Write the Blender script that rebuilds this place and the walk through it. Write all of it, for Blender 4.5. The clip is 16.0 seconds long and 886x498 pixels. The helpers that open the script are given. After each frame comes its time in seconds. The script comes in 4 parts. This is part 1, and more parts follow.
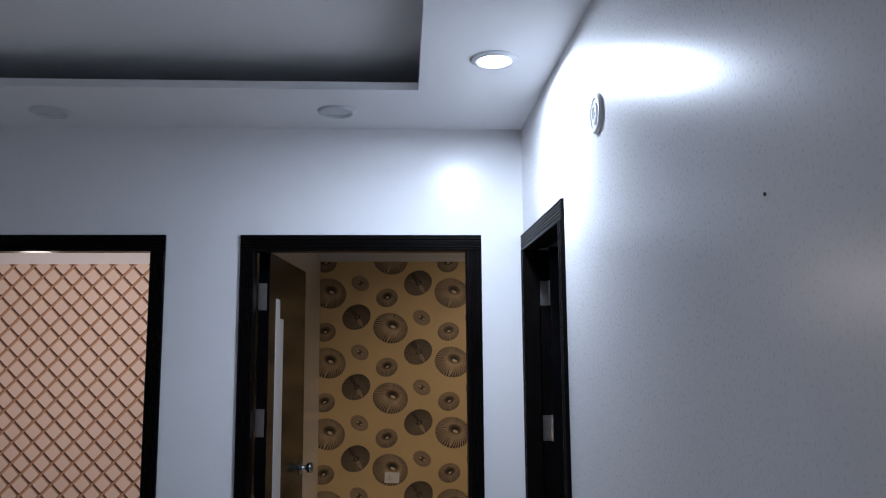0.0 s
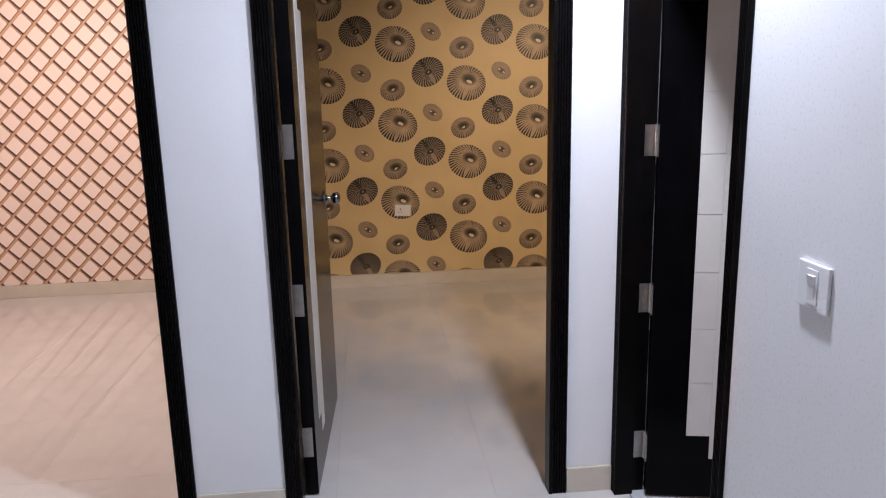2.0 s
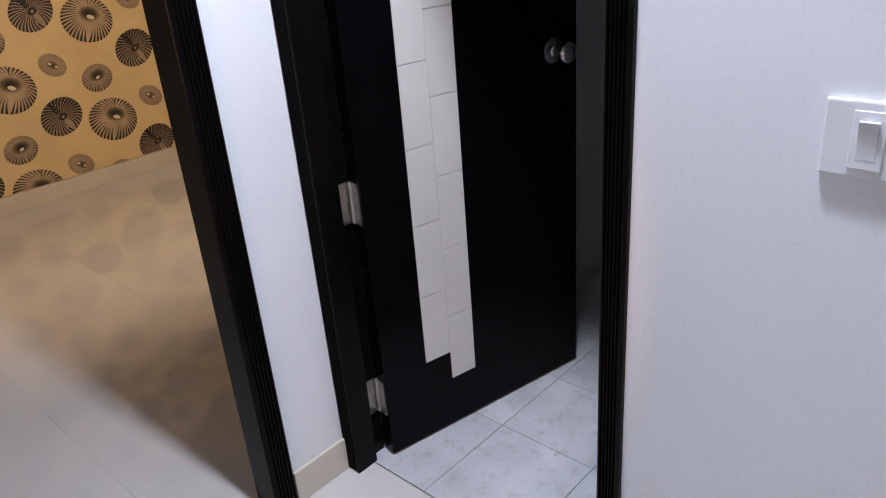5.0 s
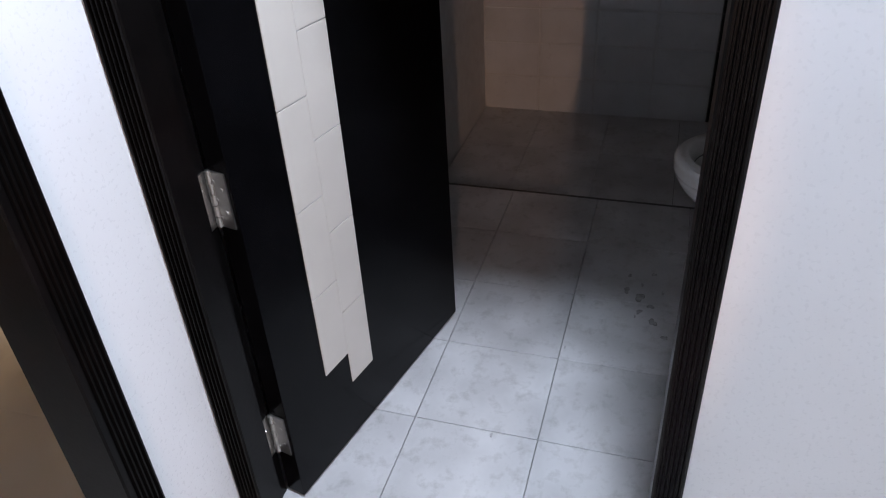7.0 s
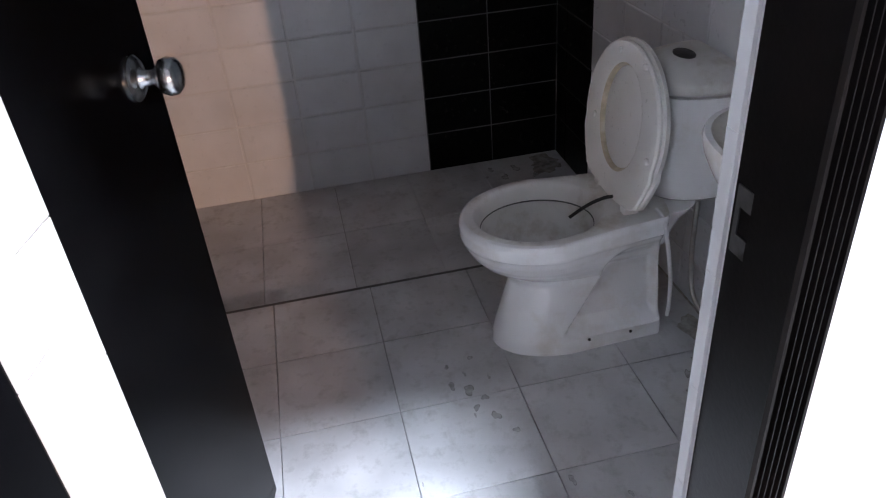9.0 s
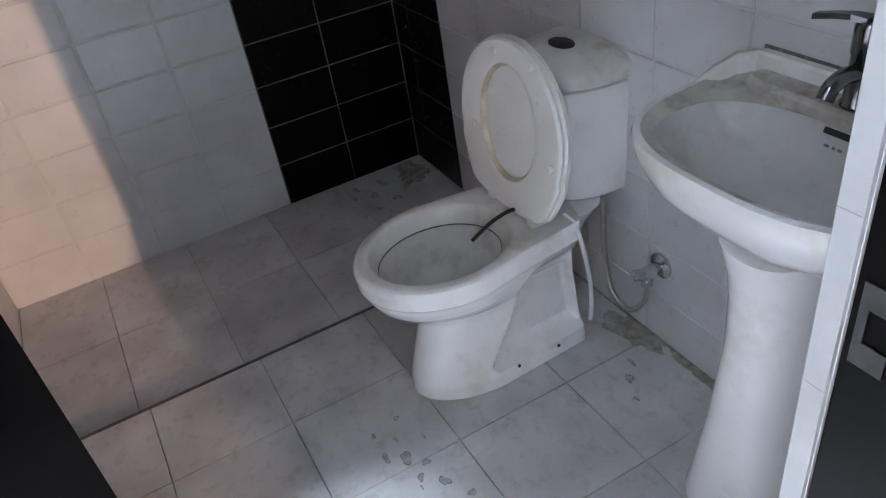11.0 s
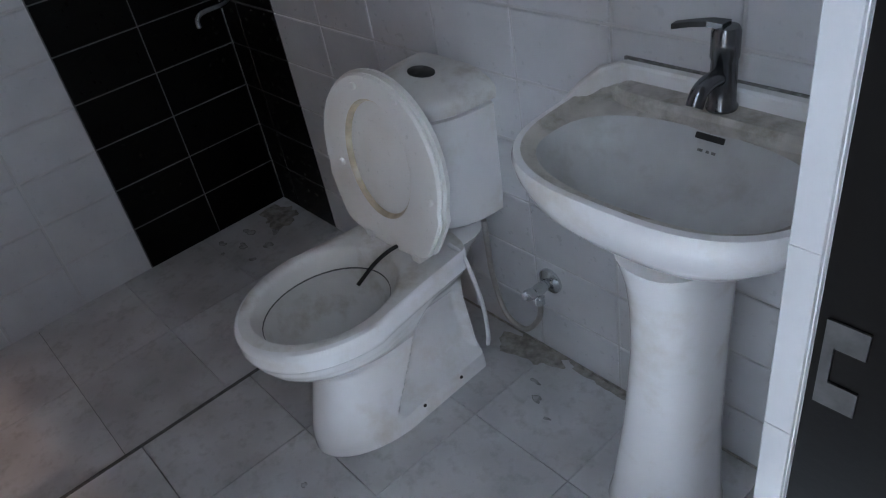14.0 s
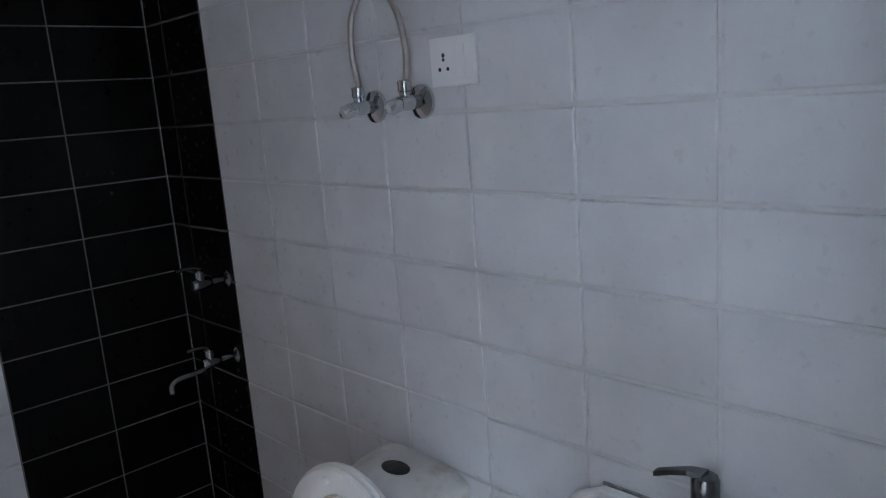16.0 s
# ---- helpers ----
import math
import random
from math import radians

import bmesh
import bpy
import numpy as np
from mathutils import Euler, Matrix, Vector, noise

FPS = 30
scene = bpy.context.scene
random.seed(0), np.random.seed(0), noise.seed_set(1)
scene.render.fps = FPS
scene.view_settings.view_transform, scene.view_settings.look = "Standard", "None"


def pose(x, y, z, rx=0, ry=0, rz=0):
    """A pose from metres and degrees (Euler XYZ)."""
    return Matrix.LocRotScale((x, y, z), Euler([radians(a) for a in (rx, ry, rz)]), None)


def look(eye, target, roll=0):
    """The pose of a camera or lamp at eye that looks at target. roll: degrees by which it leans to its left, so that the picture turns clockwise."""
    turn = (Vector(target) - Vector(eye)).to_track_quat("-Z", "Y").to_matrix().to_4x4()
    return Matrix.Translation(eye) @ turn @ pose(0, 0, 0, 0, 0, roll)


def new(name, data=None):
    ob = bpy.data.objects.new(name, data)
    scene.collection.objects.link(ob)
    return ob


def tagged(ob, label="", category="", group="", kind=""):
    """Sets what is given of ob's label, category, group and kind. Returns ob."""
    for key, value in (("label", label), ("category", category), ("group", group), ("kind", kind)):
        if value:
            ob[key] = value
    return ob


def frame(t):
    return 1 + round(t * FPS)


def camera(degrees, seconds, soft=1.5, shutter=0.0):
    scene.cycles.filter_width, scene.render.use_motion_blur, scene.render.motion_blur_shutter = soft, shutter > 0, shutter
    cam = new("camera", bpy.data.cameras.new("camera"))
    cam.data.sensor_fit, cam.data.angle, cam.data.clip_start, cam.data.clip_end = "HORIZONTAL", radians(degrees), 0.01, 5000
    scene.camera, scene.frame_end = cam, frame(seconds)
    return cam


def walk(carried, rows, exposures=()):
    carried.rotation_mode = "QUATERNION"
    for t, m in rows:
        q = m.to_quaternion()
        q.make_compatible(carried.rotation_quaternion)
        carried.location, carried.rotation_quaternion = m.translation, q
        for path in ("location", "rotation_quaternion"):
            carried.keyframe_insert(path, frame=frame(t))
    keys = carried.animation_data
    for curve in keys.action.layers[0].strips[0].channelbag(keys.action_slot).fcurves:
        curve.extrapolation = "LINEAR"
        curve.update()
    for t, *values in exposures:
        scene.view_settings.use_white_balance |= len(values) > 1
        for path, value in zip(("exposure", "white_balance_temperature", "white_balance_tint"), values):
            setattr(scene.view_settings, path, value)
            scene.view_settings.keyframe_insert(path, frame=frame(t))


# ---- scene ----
cam = camera(61.5, 16.0, soft=1.15)
PATH = [
    (0, (-0.521, -3.214, 1.666), (-0.418, -1.233, 1.921), -0.4),
    (0.5, (-0.62, -3.105, 1.58), (-0.556, -1.106, 1.564), -1.0),
    (1, (-0.705, -2.898, 1.558), (-0.639, -0.922, 1.271), -3.5),
    (1.5, (-0.781, -2.729, 1.502), (-0.664, -0.786, 1.044), -1.3),
    (2, (-0.88, -2.501, 1.517), (-0.687, -0.557, 1.085), -1.3),
    (2.5, (-0.938, -2.295, 1.495), (-0.689, -0.372, 1.007), -1.3),
    (3, (-0.903, -2.097, 1.546), (-0.527, -0.207, 1.011), -0.6),
    (3.5, (-0.974, -1.929, 1.495), (-0.238, -0.143, 0.977), -2.1),
    (4, (-1.057, -1.75, 1.497), (-0.04, -0.146, 0.869), -3.6),
    (4.5, (-1.017, -1.546, 1.437), (0.162, -0.102, 0.713), -4.8),
    (5, (-0.971, -1.362, 1.403), (0.335, -0.105, 0.557), -4.7),
    (7.5, (-0.733, -0.619, 1.361), (0.899, -0.31, 0.247), -4.5),
    (8, (-0.633, -0.505, 1.375), (1.037, -0.449, 0.277), -5.8),
    (8.5, (-0.543, -0.431, 1.364), (1.126, -0.577, 0.27), -5.2),
    (9, (-0.42, -0.445, 1.368), (1.237, -0.738, 0.287), -4.8),
    (9.5, (-0.336, -0.445, 1.366), (1.317, -0.756, 0.283), -6.1),
    (10, (-0.23, -0.425, 1.361), (1.391, -0.898, 0.29), -7.4),
    (12.5, (-0.088, -0.448, 1.371), (1.332, -1.152, 0.151), -10.3),
    (13, (-0.081, -0.422, 1.368), (1.348, -1.13, 0.162), -11.5),
    (13.5, (-0.058, -0.448, 1.357), (1.333, -1.217, 0.144), -11.5),
    (14, (-0.032, -0.455, 1.362), (1.295, -1.403, 0.204), -11.0),
    (14.5, (0.016, -0.501, 1.382), (1.351, -1.571, 0.346), -9.5),
    (15, (0.023, -0.467, 1.428), (1.398, -1.717, 0.688), -7.1),
    (15.5, (0.028, -0.453, 1.475), (1.419, -1.782, 0.931), -5.6),
    (16, (0.031, -0.447, 1.516), (1.453, -1.797, 1.119), -4.3),
]
EXPO = [(0, -1.1, 6250, 14), (0.5, -0.85, 6500, 17), (1.0, -0.3, 6600, 19), (1.5, -0.05, 6700, 20), (2.0, 0.05, 6750, 20), (3.0, 0.0, 6850, 20), (4.0, -0.1, 6750, 20), (5.0, 0.15, 6650, 19), (7.5, 0.7, 6700, 15), (8.0, 1.05, 6700, 15), (9.0, 2.1, 6650, 16), (10.0, 2.8, 6650, 14), (12.5, 2.65, 6250, 9), (14.5, 2.45, 6200, 9), (16.0, 2.7, 6200, 9)]
walk(cam, [(t, look(e, g, r)) for t, e, g, r in PATH], EXPO)

# ---- light ----
world = bpy.data.worlds.new("world")
scene.world = world
world.use_nodes = True
world.node_tree.nodes["Background"].inputs[0].default_value = (0.5, 0.6, 0.8, 1)
world.node_tree.nodes["Background"].inputs[1].default_value = 0.02


def lamp(name, kind, at, energy, color, size=0.1, target=None, spot=None, blend=0.4):
    data = bpy.data.lights.new(name, kind)
    data.energy, data.color = energy, color
    if kind == "AREA":
        data.shape, data.size = "DISK", size
    else:
        data.shadow_soft_size = size
    if spot:
        data.spot_size, data.spot_blend = radians(spot), blend
    ob = new(name, data)
    ob.matrix_world = look(at, target) if target else pose(*at)
    return ob


COOL = (0.72, 0.84, 1.0)
WARM = (1.0, 0.85, 0.75)
R1Y, R2Y = 3.27, 3.10
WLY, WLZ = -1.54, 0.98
lamp("downlight_lamp", "AREA", (-0.226, -0.828, 2.586), 53, COOL, 0.112, (-0.226, -0.828, 0))
lamp("downlight_lamp", "SPOT", (-1.30, -4.95, 2.600), 60, COOL, 0.05, (-1.30, -4.95, 0), 155, 0.8)
lamp("downlight_lamp", "SPOT", (-3.95, -2.3, 2.600), 16, COOL, 0.05, (-3.95, -2.3, 0), 155, 0.8)
lamp("room_lamp", "POINT", (-2.9, 1.7, 2.05), 50, WARM, 0.10)
lamp("room_lamp", "SPOT", (0.75, 0.45, 2.25), 158, (1.0, 0.78, 0.53), 0.10, (0.45, R2Y, 0.35), 92, 0.85)
# assumed unseen warm source; cone shaped to reach only the bathroom door
patch_spot = lamp("warm_patch_spot", "SPOT", (-4.08, WLY, WLZ), 118, (1.0, 0.62, 0.42), 0.04, (0.1, -0.215, 0.86), 17.0, 0.15)
patch_spot.matrix_world = patch_spot.matrix_world @ Matrix.Diagonal((1, 1.55, 1, 1))


# ---- materials ----
def material(name, base, rough=0.5, metal=0.0, vary=0.06, scale=6.0, fine=90.0, bump=0.05, stain=None, stain_amount=0.0, stain_scale=2.5, stain_detail=6, spec=0.5, coat=0.0, per_object=0.0, emit=0.0, bump_dist=0.002, rough_vary=0.08):
    m = bpy.data.materials.new(name)
    m.use_nodes = True
    nt = m.node_tree
    N, L = nt.nodes, nt.links
    b = N["Principled BSDF"]
    b.inputs["Roughness"].default_value = rough
    b.inputs["Metallic"].default_value = metal
    b.inputs["Specular IOR Level"].default_value = spec
    b.inputs["Coat Weight"].default_value = coat
    tc = N.new("ShaderNodeNewGeometry")
    big, small = N.new("ShaderNodeTexNoise"), N.new("ShaderNodeTexNoise")
    for n, s in ((big, scale), (small, fine)):
        L.new(tc.outputs["Position"], n.inputs["Vector"])
        n.inputs["Scale"].default_value = s
        n.inputs["Detail"].default_value = 5
    hsv = N.new("ShaderNodeHueSaturation")
    hsv.inputs["Color"].default_value = (*base, 1)
    mr = N.new("ShaderNodeMapRange")
    L.new(big.outputs["Fac"], mr.inputs["Value"])
    mr.inputs["From Min"].default_value, mr.inputs["From Max"].default_value = 0.3, 0.7
    mr.inputs["To Min"].default_value, mr.inputs["To Max"].default_value = 1 - vary, 1 + vary
    last = mr.outputs["Result"]
    if per_object:
        oi = N.new("ShaderNodeObjectInfo")
        r2 = N.new("ShaderNodeMapRange")
        L.new(oi.outputs["Random"], r2.inputs["Value"])
        r2.inputs["To Min"].default_value, r2.inputs["To Max"].default_value = 1 - per_object, 1 + per_object
        mu = N.new("ShaderNodeMath")
        mu.operation = "MULTIPLY"
        L.new(last, mu.inputs[0])
        L.new(r2.outputs["Result"], mu.inputs[1])
        last = mu.outputs[0]
    L.new(last, hsv.inputs["Value"])
    col = hsv.outputs["Color"]
    if stain:
        sn = N.new("ShaderNodeTexNoise")
        L.new(tc.outputs["Position"], sn.inputs["Vector"])
        sn.inputs["Scale"].default_value, sn.inputs["Detail"].default_value = stain_scale, stain_detail
        sn.inputs["Roughness"].default_value = 0.65
        ramp = N.new("ShaderNodeMapRange")
        L.new(sn.outputs["Fac"], ramp.inputs["Value"])
        ramp.inputs["From Min"].default_value, ramp.inputs["From Max"].default_value = 0.5, 0.75
        ramp.inputs["To Max"].default_value = stain_amount
        mx = N.new("ShaderNodeMix")
        mx.data_type = "RGBA"
        L.new(ramp.outputs["Result"], mx.inputs["Factor"])
        L.new(col, mx.inputs["A"])
        mx.inputs["B"].default_value = (*stain, 1)
        col = mx.outputs["Result"]
    L.new(col, b.inputs["Base Color"])
    rr = N.new("ShaderNodeMapRange")
    L.new(small.outputs["Fac"], rr.inputs["Value"])
    rr.inputs["To Min"].default_value, rr.inputs["To Max"].default_value = max(0.02, rough - rough_vary), min(1, rough + rough_vary)
    L.new(rr.outputs["Result"], b.inputs["Roughness"])
    if bump:
        bp = N.new("ShaderNodeBump")
        bp.inputs["Strength"].default_value, bp.inputs["Distance"].default_value = bump, bump_dist
        L.new(small.outputs["Fac"], bp.inputs["Height"])
        L.new(bp.outputs["Normal"], b.inputs["Normal"])
    if emit:
        b.inputs["Emission Color"].default_value = (*base, 1)
        b.inputs["Emission Strength"].default_value = emit
    return m


PAINT = material("wall_paint", (0.78, 0.78, 0.79), 0.28, vary=0.03, scale=1.6, fine=150, bump=0.010, rough_vary=0.03, spec=0.4)
CEIL = material("ceiling_paint", (0.78, 0.78, 0.79), 0.7, vary=0.02, scale=2, fine=120, bump=0.04)
SKIRT = material("skirting_tile", (0.60, 0.54, 0.45), 0.25, vary=0.05, scale=8, bump=0.02)
VITRIFIED = material("vitrified_tile", (0.60, 0.575, 0.545), 0.04, spec=0.85, vary=0.05, scale=5, fine=60, bump=0, rough_vary=0.02, per_object=0.02, stain=(0.50, 0.46, 0.41), stain_amount=0.25)
GROUT = material("floor_grout", (0.59, 0.565, 0.535), 0.8, vary=0.1, scale=20)
WOOD = material("black_stained_wood", (0.0035, 0.003, 0.003), 0.32, spec=0.08, vary=0.3, scale=14, fine=160, bump=0.08, stain=(0.012, 0.006, 0.005), stain_amount=0.5)
LAMINATE = material("black_laminate", (0.0025, 0.0025, 0.003), 0.18, spec=0.07, vary=0.2, scale=10, fine=200, bump=0.03)
INLAY = material("cream_inlay", (0.62, 0.595, 0.55), 0.4, vary=0.03, scale=9, bump=0.03)
STEEL = material("brushed_steel", (0.46, 0.44, 0.42), 0.36, 1.0, vary=0.1, scale=40, fine=300, bump=0.05, stain=(0.35, 0.30, 0.24), stain_amount=0.4, stain_scale=30)
TARNISHED = material("tarnished_steel", (0.09, 0.09, 0.09), 0.55, 1.0, vary=0.2, scale=60, fine=300, bump=0.04)
# chrome darkened in its colour for the dark surroundings it mirrors
DARKCHROME = material("dark_reflecting_chrome", (0.19, 0.20, 0.215), 0.22, 1.0, vary=0.2, scale=30, fine=200, bump=0.02)
YELLOWED = material("yellowed_grime", (0.58, 0.50, 0.36), 0.5, vary=0.3, scale=25, stain=(0.75, 0.72, 0.66), stain_amount=0.9, stain_scale=14)
SATIN = material("satin_steel", (0.36, 0.37, 0.38), 0.24, 1.0, vary=0.12, scale=40, fine=200, bump=0.01)
CHROME = material("chrome", (0.62, 0.64, 0.66), 0.12, 1.0, vary=0.04, scale=30, fine=200, bump=0.01)
WHITE_TILE = material("white_wall_tile", (0.60, 0.61, 0.63), 0.30, vary=0.07, scale=7, fine=50, bump=0.12, per_object=0.03, bump_dist=0.003)
BLACK_TILE = material("black_wall_tile", (0.003, 0.003, 0.0035), 0.30, spec=0.14, vary=0.2, scale=12, fine=60, bump=0.06, per_object=0.15)
WALL_GROUT = material("white_grout", (0.60, 0.605, 0.61), 0.8, vary=0.06, scale=25)
DARK_GROUT = material("grey_grout", (0.13, 0.135, 0.14), 0.85, vary=0.2, scale=25)
STONE = material("grey_floor_tile", (0.51, 0.515, 0.525), 0.34, vary=0.18, scale=6, fine=45, bump=0.06, per_object=0.07, stain=(0.15, 0.145, 0.135), stain_amount=0.5, stain_scale=24, stain_detail=12)
STONE_GROUT = material("dirty_grout", (0.16, 0.16, 0.155), 0.9, vary=0.2, scale=20)
CERAMIC = material("glazed_ceramic", (0.86, 0.86, 0.87), 0.16, vary=0.03, scale=6, fine=40, bump=0.005, stain=(0.54, 0.46, 0.35), stain_amount=0.5, stain_scale=7, coat=0.3)
BASIN_DUST = material("dusty_basin_glaze", (0.56, 0.57, 0.57), 0.34, vary=0.15, scale=7, fine=80, bump=0.03, stain=(0.30, 0.27, 0.22), stain_amount=0.45, stain_scale=12)
BASIN_GRIME = material("basin_grime", (0.52, 0.50, 0.46), 0.5, vary=0.25, scale=16, fine=80, bump=0.06, stain=(0.20, 0.17, 0.11), stain_amount=0.9, stain_scale=14, stain_detail=8)
DUSTY = material("dusty_ceramic", (0.68, 0.67, 0.65), 0.42, vary=0.08, scale=9, fine=70, bump=0.04, stain=(0.34, 0.28, 0.20), stain_amount=0.85, stain_scale=8)
SEAT = material("seat_plastic", (0.86, 0.85, 0.82), 0.30, vary=0.02, scale=8, bump=0, stain=(0.68, 0.62, 0.50), stain_amount=0.3, stain_scale=5, stain_detail=2)
TRIM = material("grey_plastic_trim", (0.56, 0.58, 0.60), 0.4, vary=0.03, scale=20, bump=0.01)
PLASTIC = material("white_plastic", (0.76, 0.76, 0.77), 0.35, vary=0.02, scale=20, bump=0.01)
RUBBER = material("black_rubber", (0.01, 0.01, 0.01), 0.5, vary=0.2, scale=30)
SPLASH = material("dried_splash", (0.33, 0.33, 0.33), 0.6, vary=0.4, scale=50, stain=(0.50, 0.51, 0.53), stain_amount=0.8, stain_scale=60)
SPLASH_RIM = material("dried_splash_rim", (0.17, 0.17, 0.165), 0.6, vary=0.4, scale=70, stain=(0.42, 0.43, 0.44), stain_amount=0.8, stain_scale=90)
MUD = material("dried_mud_film", (0.31, 0.295, 0.265), 0.8, vary=0.4, scale=40, stain=(0.42, 0.415, 0.405), stain_amount=0.9, stain_scale=20)
# white door lining with its shade put into the base colour
STRIP = material("white_lining_shaded", (0.42, 0.43, 0.45), 0.55, vary=0.08, scale=14, bump=0.08)
DARK_MARK = material("dark_mark", (0.10, 0.10, 0.10), 0.7, vary=0.4, scale=60)
GLOW = material("lamp_glow", (0.85, 0.92, 1.0), 0.5, emit=25)
BASEPAPER = material("ochre_wallpaper", (0.66, 0.49, 0.25), 0.5, vary=0.07, scale=2.2, fine=200, bump=0.03, stain=(0.50, 0.33, 0.15), stain_amount=0.3, stain_scale=3)
PRINT_DARK = material("print_black", (0.016, 0.013, 0.010), 0.5, vary=0.2, scale=9, bump=0)
PRINT_MID = material("print_umber", (0.44, 0.32, 0.20), 0.5, vary=0.25, scale=9, bump=0)
PRINT_SHADE = material("print_brown", (0.022, 0.017, 0.012), 0.5, vary=0.25, scale=12, bump=0)
PRINT_LIGHT = material("print_ivory", (0.72, 0.60, 0.42), 0.5, vary=0.05, scale=9, bump=0)
PRINT_SOFT = material("print_taupe", (0.33, 0.24, 0.16), 0.5, vary=0.15, scale=9, bump=0)
PRINT_CLOUD = material("print_sepia", (0.16, 0.11, 0.06), 0.5, vary=0.15, scale=9, bump=0)
PRINT_DEEP = material("print_dark_sepia", (0.07, 0.05, 0.03), 0.5, vary=0.15, scale=9, bump=0)


def lattice_paper():
    m = material("trellis_wallpaper", (0.82, 0.67, 0.59), 0.55, vary=0.05, scale=2.0, fine=150, bump=0.03)
    nt = m.node_tree
    N, L = nt.nodes, nt.links
    b = N["Principled BSDF"]
    base = b.inputs["Base Color"].links[0].from_socket
    geo = N.new("ShaderNodeNewGeometry")
    sep = N.new("ShaderNodeSeparateXYZ")
    L.new(geo.outputs["Position"], sep.inputs[0])

    def calc(op, a, c=None):
        n = N.new("ShaderNodeMath")
        n.operation = op
        for k, v in enumerate((a, c)):
            if v is None:
                continue
            if isinstance(v, (int, float)):
                n.inputs[k].default_value = v
            else:
                L.new(v, n.inputs[k])
        return n.outputs[0]

    PX_, PZ_ = 0.1665, 0.1715
    u, v = calc("DIVIDE", sep.outputs["X"], PX_), calc("DIVIDE", sep.outputs["Z"], PZ_)
    a = calc("FRACT", calc("SUBTRACT", calc("ADD", u, v), 0.595))
    c = calc("FRACT", calc("SUBTRACT", calc("SUBTRACT", u, v), 0.225))
    # rounded pale lozenges on tan strips; the strips darken under each lozenge's lower edges
    H, R = 0.396, 0.09
    qa = calc("MAXIMUM", calc("SUBTRACT", calc("ABSOLUTE", calc("SUBTRACT", a, 0.5)), H - R), 0.0)
    qc = calc("MAXIMUM", calc("SUBTRACT", calc("ABSOLUTE", calc("SUBTRACT", c, 0.5)), H - R), 0.0)
    away = calc("SQRT", calc("ADD", calc("MULTIPLY", qa, qa), calc("MULTIPLY", qc, qc)))
    strip = calc("GREATER_THAN", away, R)
    inner_c = calc("LESS_THAN", calc("ABSOLUTE", calc("SUBTRACT", c, 0.5)), 0.43)
    inner_a = calc("LESS_THAN", calc("ABSOLUTE", calc("SUBTRACT", a, 0.5)), 0.43)
    dark = calc("MULTIPLY", calc("MULTIPLY", strip, inner_c), calc("LESS_THAN", calc("FRACT", calc("ADD", a, 0.02)), 0.13))
    edge = calc("MULTIPLY", calc("MULTIPLY", strip, inner_a), calc("GREATER_THAN", c, 0.5))
    edge = calc("MULTIPLY", edge, calc("LESS_THAN", c, 0.955))

    def over(under, mask, color, amount):
        mx = N.new("ShaderNodeMix")
        mx.data_type = "RGBA"
        L.new(calc("MULTIPLY", mask, amount), mx.inputs["Factor"])
        L.new(under, mx.inputs["A"])
        mx.inputs["B"].default_value = (*color, 1)
        return mx.outputs["Result"]

    col = over(base, strip, (0.50, 0.27, 0.15), 0.9)
    col = over(col, edge, (0.16, 0.065, 0.03), 0.8)
    col = over(col, dark, (0.045, 0.016, 0.010), 0.95)
    L.new(col, b.inputs["Base Color"])
    return m


LATTICE = lattice_paper()


# ---- mesh helpers ----
def box(bm, x0, y0, z0, x1, y1, z1, bevel=0.0):
    vs = [bm.verts.new(p) for p in ((x0, y0, z0), (x1, y0, z0), (x1, y1, z0), (x0, y1, z0), (x0, y0, z1), (x1, y0, z1), (x1, y1, z1), (x0, y1, z1))]
    fs = [bm.faces.new([vs[i] for i in f]) for f in ((0, 3, 2, 1), (4, 5, 6, 7), (0, 1, 5, 4), (1, 2, 6, 5), (2, 3, 7, 6), (3, 0, 4, 7))]
    if bevel:
        es = list({e for f in fs for e in f.edges})
        bmesh.ops.bevel(bm, geom=es, offset=bevel, segments=2, affect="EDGES", profile=0.6)
    return bm


def loft(bm, rings, cap0=True, cap1=True):
    """Joins closed rings of equal length."""
    made = [[bm.verts.new(p) for p in r] for r in rings]
    n = len(made[0])
    for a, b in zip(made, made[1:]):
        for i in range(n):
            bm.faces.new((a[i], a[(i + 1) % n], b[(i + 1) % n], b[i]))
    if cap0:
        bm.faces.new(made[0][::-1])
    if cap1:
        bm.faces.new(made[-1])
    return bm


def lathe(bm, profile, m=None, n=24):
    """Turns (radius, height) pairs round z."""
    rings = []
    for r, h in profile:
        ring = [Vector((max(r, 1e-4) * math.cos(2 * math.pi * i / n), max(r, 1e-4) * math.sin(2 * math.pi * i / n), h)) for i in range(n)]
        rings.append([m @ p for p in ring] if m else ring)
    return loft(bm, rings)


